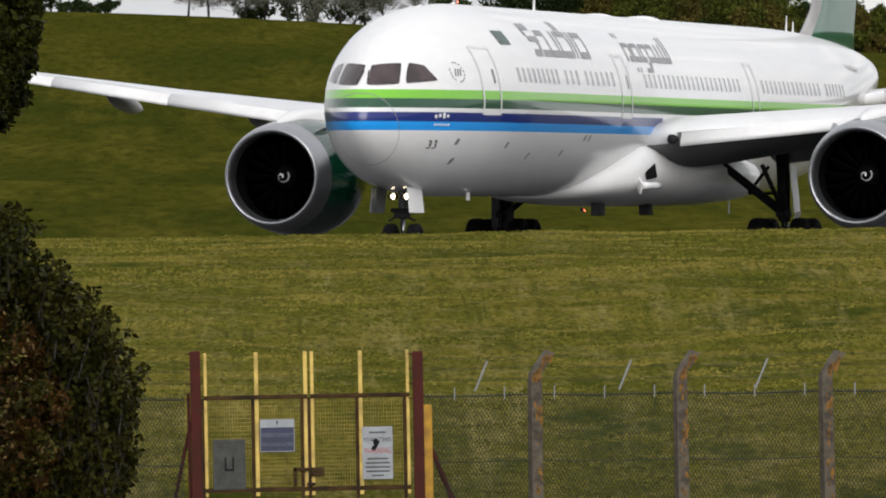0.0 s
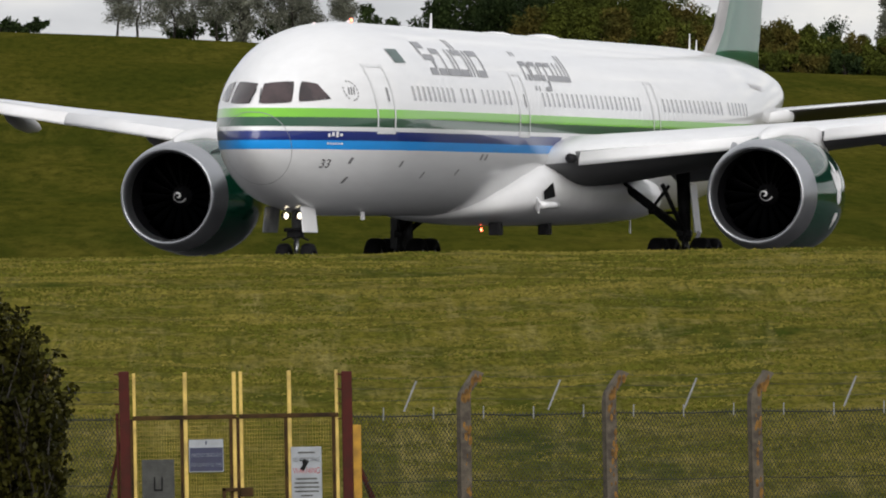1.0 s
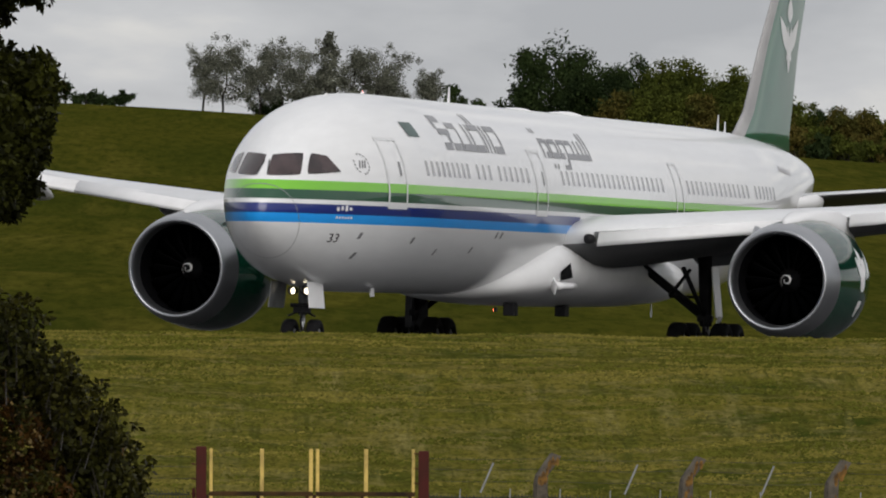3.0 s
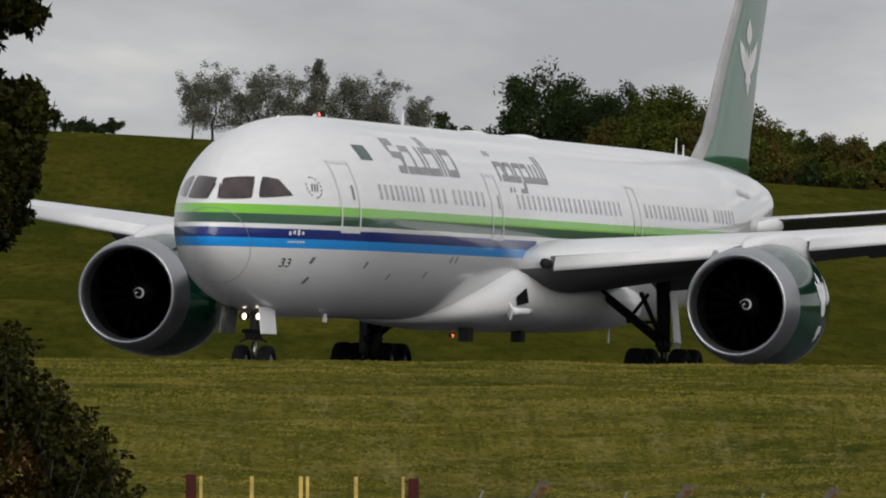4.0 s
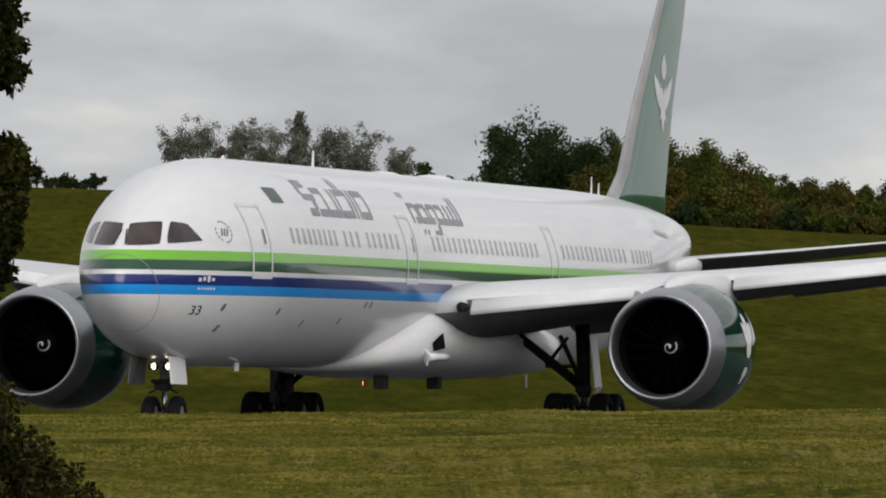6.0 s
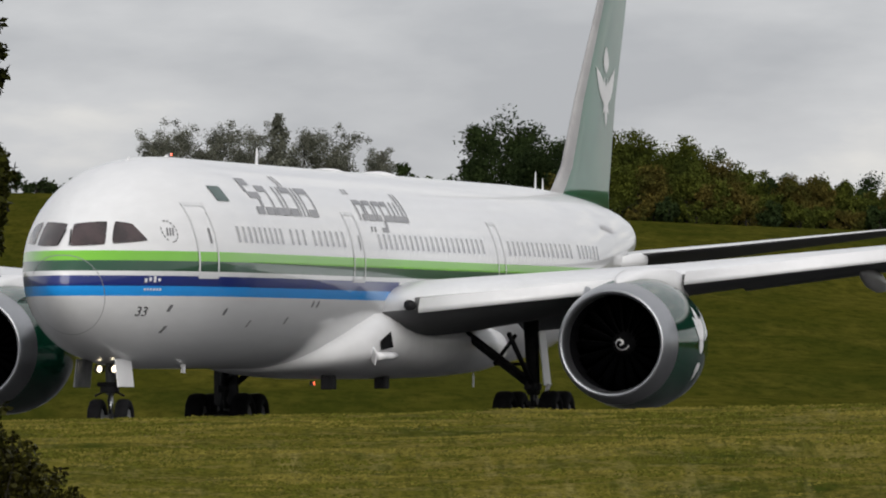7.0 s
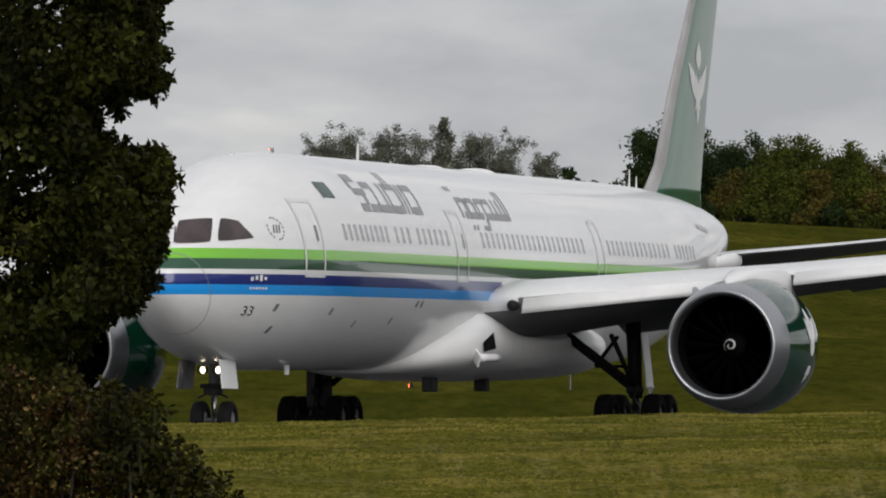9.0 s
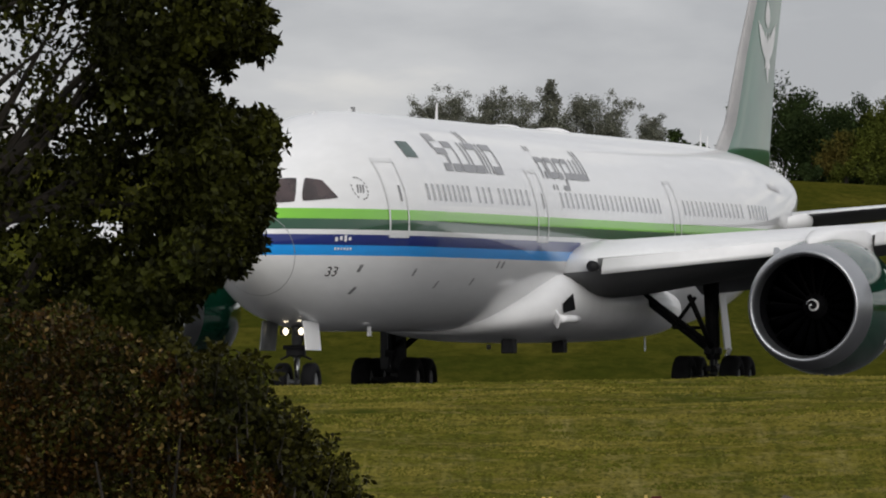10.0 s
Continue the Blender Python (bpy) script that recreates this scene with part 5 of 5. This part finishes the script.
def build_far_trees():
    wisp = "wispy silver-green tree blown by the wind on the hilltop"
    for k, (az, el, w) in enumerate(((-0.42, 2.20, 0.26), (-0.28, 2.28, 0.30), (-0.05, 2.17, 0.32), (0.12, 2.27, 0.30), (0.28, 2.27, 0.28), (0.62, 2.27, 0.30), (0.80, 2.27, 0.32), (0.97, 2.20, 0.30), (1.16, 2.10, 0.18))):
        far_tree(az, el, 922 + 3 * (k % 4), w * 1.3, FARGREY, 1 + k, wisp, 90, 95, 0.20, "round", fill=1.15, rad=0.085, count=26)
    far_tree(0.445, 2.29, 922, 0.19, FARGREY, 14, "slim grey-green poplar standing on the hilltop", 70, 80, 0.30, "column", rad=0.09)
    for k, (az, el, w) in enumerate(((0.0, 1.93, 0.5), (0.35, 1.95, 0.5), (0.75, 1.93, 0.5), (1.3, 2.0, 0.22), (1.5, 1.92, 0.25))):
        far_tree(az, el, 940, w, FARDARK, 20 + k, "low dark thicket on the hilltop", 30, 70, 0.4)
    dark = "tall dense dark-green tree on the hilltop"
    far_tree(1.87, 2.31, 925, 0.30, FARDARK, 30, dark, 70, 90, 0.4)
    far_tree(2.06, 2.32, 928, 0.28, FARDARK, 31, dark, 70, 90, 0.4)
    far_tree(1.73, 2.06, 930, 0.24, FARDARK, 32, dark, 40, 80, 0.4)
    rnd = random.Random(3)
    # hedge of mixed trees falling away towards the far side
    line = [(2.28, 2.18), (2.5, 2.17), (2.72, 2.18), (2.95, 2.15), (3.16, 2.12), (3.34, 2.07), (3.52, 2.01), (3.70, 1.93), (3.88, 1.87), (4.07, 1.85), (4.25, 1.81), (4.42, 1.79), (4.62, 1.76), (4.82, 1.74), (5.02, 1.72), (5.25, 1.70), (5.5, 1.68)]
    for k, (az, el) in enumerate(line):
        mat = (FARDARK, FARDARK, FARGREEN, FARGREEN, FARGREEN, FARGREEN, FAROCHRE, FARGREEN)[k % 8] if k > 1 else FARDARK
        if az > 3.9 and k % 3 == 0:
            mat = FAROCHRE
        far_tree(az, el + rnd.uniform(-0.02, 0.03), 915 + 10 * rnd.random(), 0.40, mat, 40 + k, "broad leafy tree in a mixed autumn hedge", 90, 130, 0.34)
        far_tree(az + 0.1, el - 0.13 - 0.05 * rnd.random(), 904, 0.30, FARGREEN if k % 3 else FAROCHRE, 70 + k, "low leafy shrub before a mixed autumn hedge", 40, 70, 0.36, name="hedge_bush", sink=0.6)
        far_tree(az - 0.02, 1.7611 - 0.04645 * az - 0.00704 * az * az + 0.001234 * az ** 3 + 0.10 + 0.06 * rnd.random(), 901, 0.30, (FARDARK, FARGREEN, FARGREEN, FAROCHRE)[k % 4], 130 + k, "low leafy shrub at the foot of the hedge", 36, 80, 0.34, name="hedge_bush", sink=0.5)
        foot = 1.7611 - 0.04645 * az - 0.00704 * az * az + 0.001234 * az ** 3
        for j, da in enumerate((0.0, 0.1)):
            far_tree(az + da, max(foot + 0.12, el - 0.16), 934 + 2 * j, 0.34, FARDARK, 160 + 2 * k + j, "dark undergrowth inside a mixed autumn hedge", 60, 110, 0.42, name="hedge_bush", sink=3.0)
    far_tree(3.36, 1.86, 903, 0.30, FAROCHRE, 95, "yellowing bush before a dark hedge", 40, 80, 0.36, name="hedge_bush")
    far_tree(4.30, 1.91, 940, 0.10, FARDARK, 96, "small round-headed dark tree", 20, 60, 0.34)
    far_tree(4.52, 1.93, 945, 0.20, FARDARK, 97, "round-headed dark tree above the hedge", 40, 70, 0.34)
    for k, (az, el) in enumerate(((4.88, 2.03), (5.07, 1.97), (5.17, 1.98))):
        far_tree(az, el, 940, 0.12, FARGREY, 98 + k, "slim tapering poplar above the hedge", 50, 70, 0.32, "column", rad=0.07)
    # low scrub at the other end of the hilltop
    for k, (az, el) in enumerate(((-2.2, 2.05), (-1.9, 2.03), (-1.62, 2.02), (-1.42, 1.95), (-1.22, 1.90), (-1.02, 1.87))):
        far_tree(az, el, 930, 0.32, FARDARK, 110 + k, "low dark scrub on the hilltop", 26, 60, 0.4, name="scrub_bush")


def build_near_trees():
    y = 90.0
    def spot(az, el, yy):
        return yy * math.tan(radians(az)), EYE[2] + yy * math.tan(radians(el))
    rnd = np.random.default_rng(11)
    t = new("oak_tree")
    tagged(t, "large dark-green oak standing in shade near the fence", "tree")
    bx = spot(-4.4, 0, y)[0]
    bz = ground_z(bx, y)
    t.matrix_basis = pose(bx, y, bz)
    bm, ends, pts = limbs(rnd, (0, 0, -0.4), 12.0, 4.4, 30, 0.34)
    # long boughs reaching out
    def local(az, el, dy=0.0):
        x, z = spot(az, el, y)
        return Vector((x - bx, dy, z - bz))
    boughs = [(-2.9, 2.9), (-2.75, 2.72), (-3.1, 2.55), (-2.6, 2.45), (-2.0, 2.55), (-1.75, 2.0), (-1.75, 1.45), (-2.1, 1.0), (-2.6, 2.6), (-1.7, 2.85), (-1.9, 3.2)]
    for az, el in boughs:
        e = local(az, el, rnd.normal() * 0.5)
        s = pts[2].lerp(pts[4], rnd.random())
        mid = s.lerp(e, 0.55) + Vector((0, 0, 0.25))
        add_rod(bm, s, mid, 0.10, 0.05, 7)
        add_rod(bm, mid, e, 0.05, 0.012, 6)
    part("trunk", bm, BARK, t, "dark rough bark")
    cl = []
    # the crown's right-hand outline: clumps set within it
    edge = [(4.6, -1.3), (3.4, -1.45), (3.05, -1.52), (2.80, -1.47), (2.64, -1.46), (2.57, -1.62), (2.48, -1.93), (2.22, -1.93), (2.08, -1.74), (2.00, -1.43), (1.80, -1.44), (1.55, -1.47), (1.34, -1.50), (1.18, -1.60), (1.03, -1.72), (0.95, -2.0), (0.79, -2.07), (0.55, -2.2), (0.2, -2.4), (-1.0, -2.6)]
    els, azs = [q[0] for q in edge][::-1], [q[1] for q in edge][::-1]
    def open_sky(az, el):
        """Gaps in the crown: a large one under the upper boughs, small ones scattered through it."""
        if -3.75 < az < -2.78 and 2.22 < el < 2.95:
            return rnd.random() < 0.78
        return noise.noise((az * 4.1, el * 4.1, 5.5)) > 0.42
    bright = []
    for k in range(1700):
        el = rnd.uniform(-0.6, 4.6)
        right = float(np.interp(el, els, azs))
        inset = abs(rnd.normal()) * (0.22 if k % 2 else 1.2)
        az = right - 0.15 - inset
        if inset > 0.3 and open_sky(az, el):
            continue
        p = local(az, el, rnd.normal() * 1.6)
        r = 0.07 + min(0.26, 0.05 + 0.5 * inset) * rnd.random()
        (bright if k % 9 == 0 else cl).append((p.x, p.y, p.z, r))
    for k in range(900):
        el = rnd.uniform(-0.4, 4.4)
        right = float(np.interp(el, els, azs))
        az = right - 0.34 - 2.2 * rnd.random()
        if open_sky(az, el):
            continue
        p = local(az, el, 0.8 + rnd.normal() * 0.8)
        cl.append((p.x, p.y, p.z, 0.16 + 0.22 * rnd.random()))
    # ragged sprays of leaves at the crown's rim
    for k in range(230):
        el = rnd.uniform(0.5, 3.4)
        right = float(np.interp(el, els, azs))
        az = right - 0.10 + 0.045 * rnd.normal()
        for j in range(3):
            p = local(az - 0.06 * j, el + 0.05 * rnd.normal() + 0.02 * j, rnd.normal() * 1.2)
            cl.append((p.x, p.y, p.z, 0.04 + 0.05 * rnd.random()))
    # every ninth clump gets the lit colour, the others the shaded one
    put("crown", leaf_mesh("crown", bright, rnd, 0.095, OAKLIT, 60, 1.1, 0.6), t, None, "green leaves in a lighter colour for the lit ones")
    put("crown", leaf_mesh("crown", cl, rnd, 0.088, OAK, 70, 1.2, 0.6), t, None, "dense small leaves in a colour darkened for shade")
    # russet bush below and before it
    y2 = 84.0
    b = new("russet_bush")
    tagged(b, "tall russet and dark green hawthorn bush", "bush")
    x2 = spot(-2.3, 0, y2)[0]
    z2 = ground_z(x2, y2)
    b.matrix_basis = pose(x2, y2, z2)
    bm = bmesh.new()
    cl = []
    edge = [(0.75, -2.2), (0.58, -2.0), (0.45, -1.62), (0.25, -1.42), (0.10, -1.32), (0.0, -1.22), (-0.2, -1.05), (-0.35, -0.92), (-0.6, -0.76), (-1.0, -0.70), (-1.5, -0.80), (-2.5, -0.95)]
    els, azs = [q[0] for q in edge][::-1], [q[1] for q in edge][::-1]
    def local2(az, el, dy):
        x, z = spot(az, el, y2)
        return Vector((x - x2, dy, z - z2))
    for k in range(800):
        el = rnd.uniform(-3.2, 0.75)
        right = float(np.interp(el, els, azs))
        inset = abs(rnd.normal()) * (0.30 if k % 3 else 0.9)
        p = local2(right - 0.56 - inset, el, rnd.normal() * 0.8)
        cl.append((p.x, p.y, p.z, 0.05 + 0.20 * min(1.0, inset * 2) * rnd.random() + 0.03))
    for k in range(1300):
        el = rnd.uniform(-2.6, 0.5)
        right = float(np.interp(el, els, azs))
        az = right - 0.82 - 2.3 * rnd.random()
        p = local2(az, el, 0.5 + rnd.normal() * 0.5)
        cl.append((p.x, p.y, p.z, 0.16 + 0.2 * rnd.random()))
    # thin twigs poking beyond the outline
    sprigs = []
    for k in range(430):
        el = rnd.uniform(-1.7, 0.50)
        right = float(np.interp(el, els, azs))
        a0 = right - 0.58 + 0.46 * rnd.random()
        s = local2(a0, el - 0.32, rnd.normal() * 0.5)
        e = local2(a0 + 0.10 * rnd.normal(), el + 0.02 + 0.14 * rnd.random(), rnd.normal() * 0.5)
        add_rod(bm, s, e, 0.007, 0.003, 4)
        for u in (0.25, 0.42, 0.56, 0.68, 0.78, 0.87, 0.94, 1.0):
            p = s.lerp(e, u)
            sprigs.append((p.x + rnd.normal() * 0.03, p.y, p.z, 0.085 - 0.05 * u))
    for k in range(14):
        e = local2(-2.3 + rnd.normal() * 0.7, rnd.uniform(-1.2, 0.2), rnd.normal() * 0.4)
        add_rod(bm, (rnd.normal() * 0.3, rnd.normal() * 0.3, -0.3), e, 0.06, 0.012, 6)
    put("sprig_leaves", leaf_mesh("sprig_leaves", sprigs, rnd, 0.072, OLIVE, 8, 1.2, 0.6), b, None, "loose olive leaves on thin twigs")
    part("branchwork", bm, BARK, b)
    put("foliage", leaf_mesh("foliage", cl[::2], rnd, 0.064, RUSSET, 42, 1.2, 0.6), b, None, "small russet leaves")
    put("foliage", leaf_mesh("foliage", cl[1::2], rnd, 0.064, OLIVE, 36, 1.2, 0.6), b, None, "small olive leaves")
    # sparse tan leaves put the bush's highlights in as colour
    put("foliage", leaf_mesh("foliage", cl, rnd, 0.060, TAN, 6, 1.35, 0.55), b, None, "scattered tan leaves standing for highlights")


build_far_trees()
build_near_trees()


# ---- what moves ----
def rolling(t):
    """Where the main gear's middle stands at t, and the heading."""
    u = t - 5
    x = 7.468 - 1.220 * u + 1.399 * u * u / 200 + 3.444 * u ** 3 / 1000
    y = 264.163 - 3.972 * u - 3.847 * u * u / 200 + 29.954 * u ** 3 / 1000
    head = 16.918 - 1.679 * u / 5 - 1.147 * u * u / 25
    return x, y, head


def rolled(t):
    """Metres rolled since the start."""
    total, last = 0.0, rolling(0)
    for k in range(1, int(round(t * 20)) + 1):
        now = rolling(k / 20)
        total += math.hypot(now[0] - last[0], now[1] - last[1])
        last = now
    return total


def motions():
    rows = []
    for k in range(21):
        x, y, head = rolling(k / 2)
        rows.append((k / 2, pose(x, y, 0.0, 0, 0, -90 - head)))
    walk(airliner, rows)
    way = [rolled(k / 10) for k in range(101)]
    for wh, place, r in WHEELS:
        walk(wh, [(k / 10, Matrix.Translation(place) @ Matrix.Rotation(way[k] / r, 4, "Y")) for k in range(101)])
    # the beacons turn once between flashes, their lit face passing the viewer at each
    flashes = [-0.5, 0.9, 2.15, 3.6, 5.0, 6.45, 7.97, 9.35, 10.8]
    steps = []
    for k in range(101):
        t = k / 10
        i = max(q for q in range(len(flashes) - 1) if flashes[q] <= t)
        steps.append((t, 17 + 360 * (i + (t - flashes[i]) / (flashes[i + 1] - flashes[i]))))
    for be, m in BEACONS:
        walk(be, [(t, m @ Matrix.Rotation(radians(a), 4, "Z")) for t, a in steps])
    for fan, m in FANS:
        walk(fan, [(k / 10, m @ Matrix.Rotation(radians(-15 - 42 * (k - 70)) - SWIRL_TURN, 4, "X")) for k in range(101)])


motions()
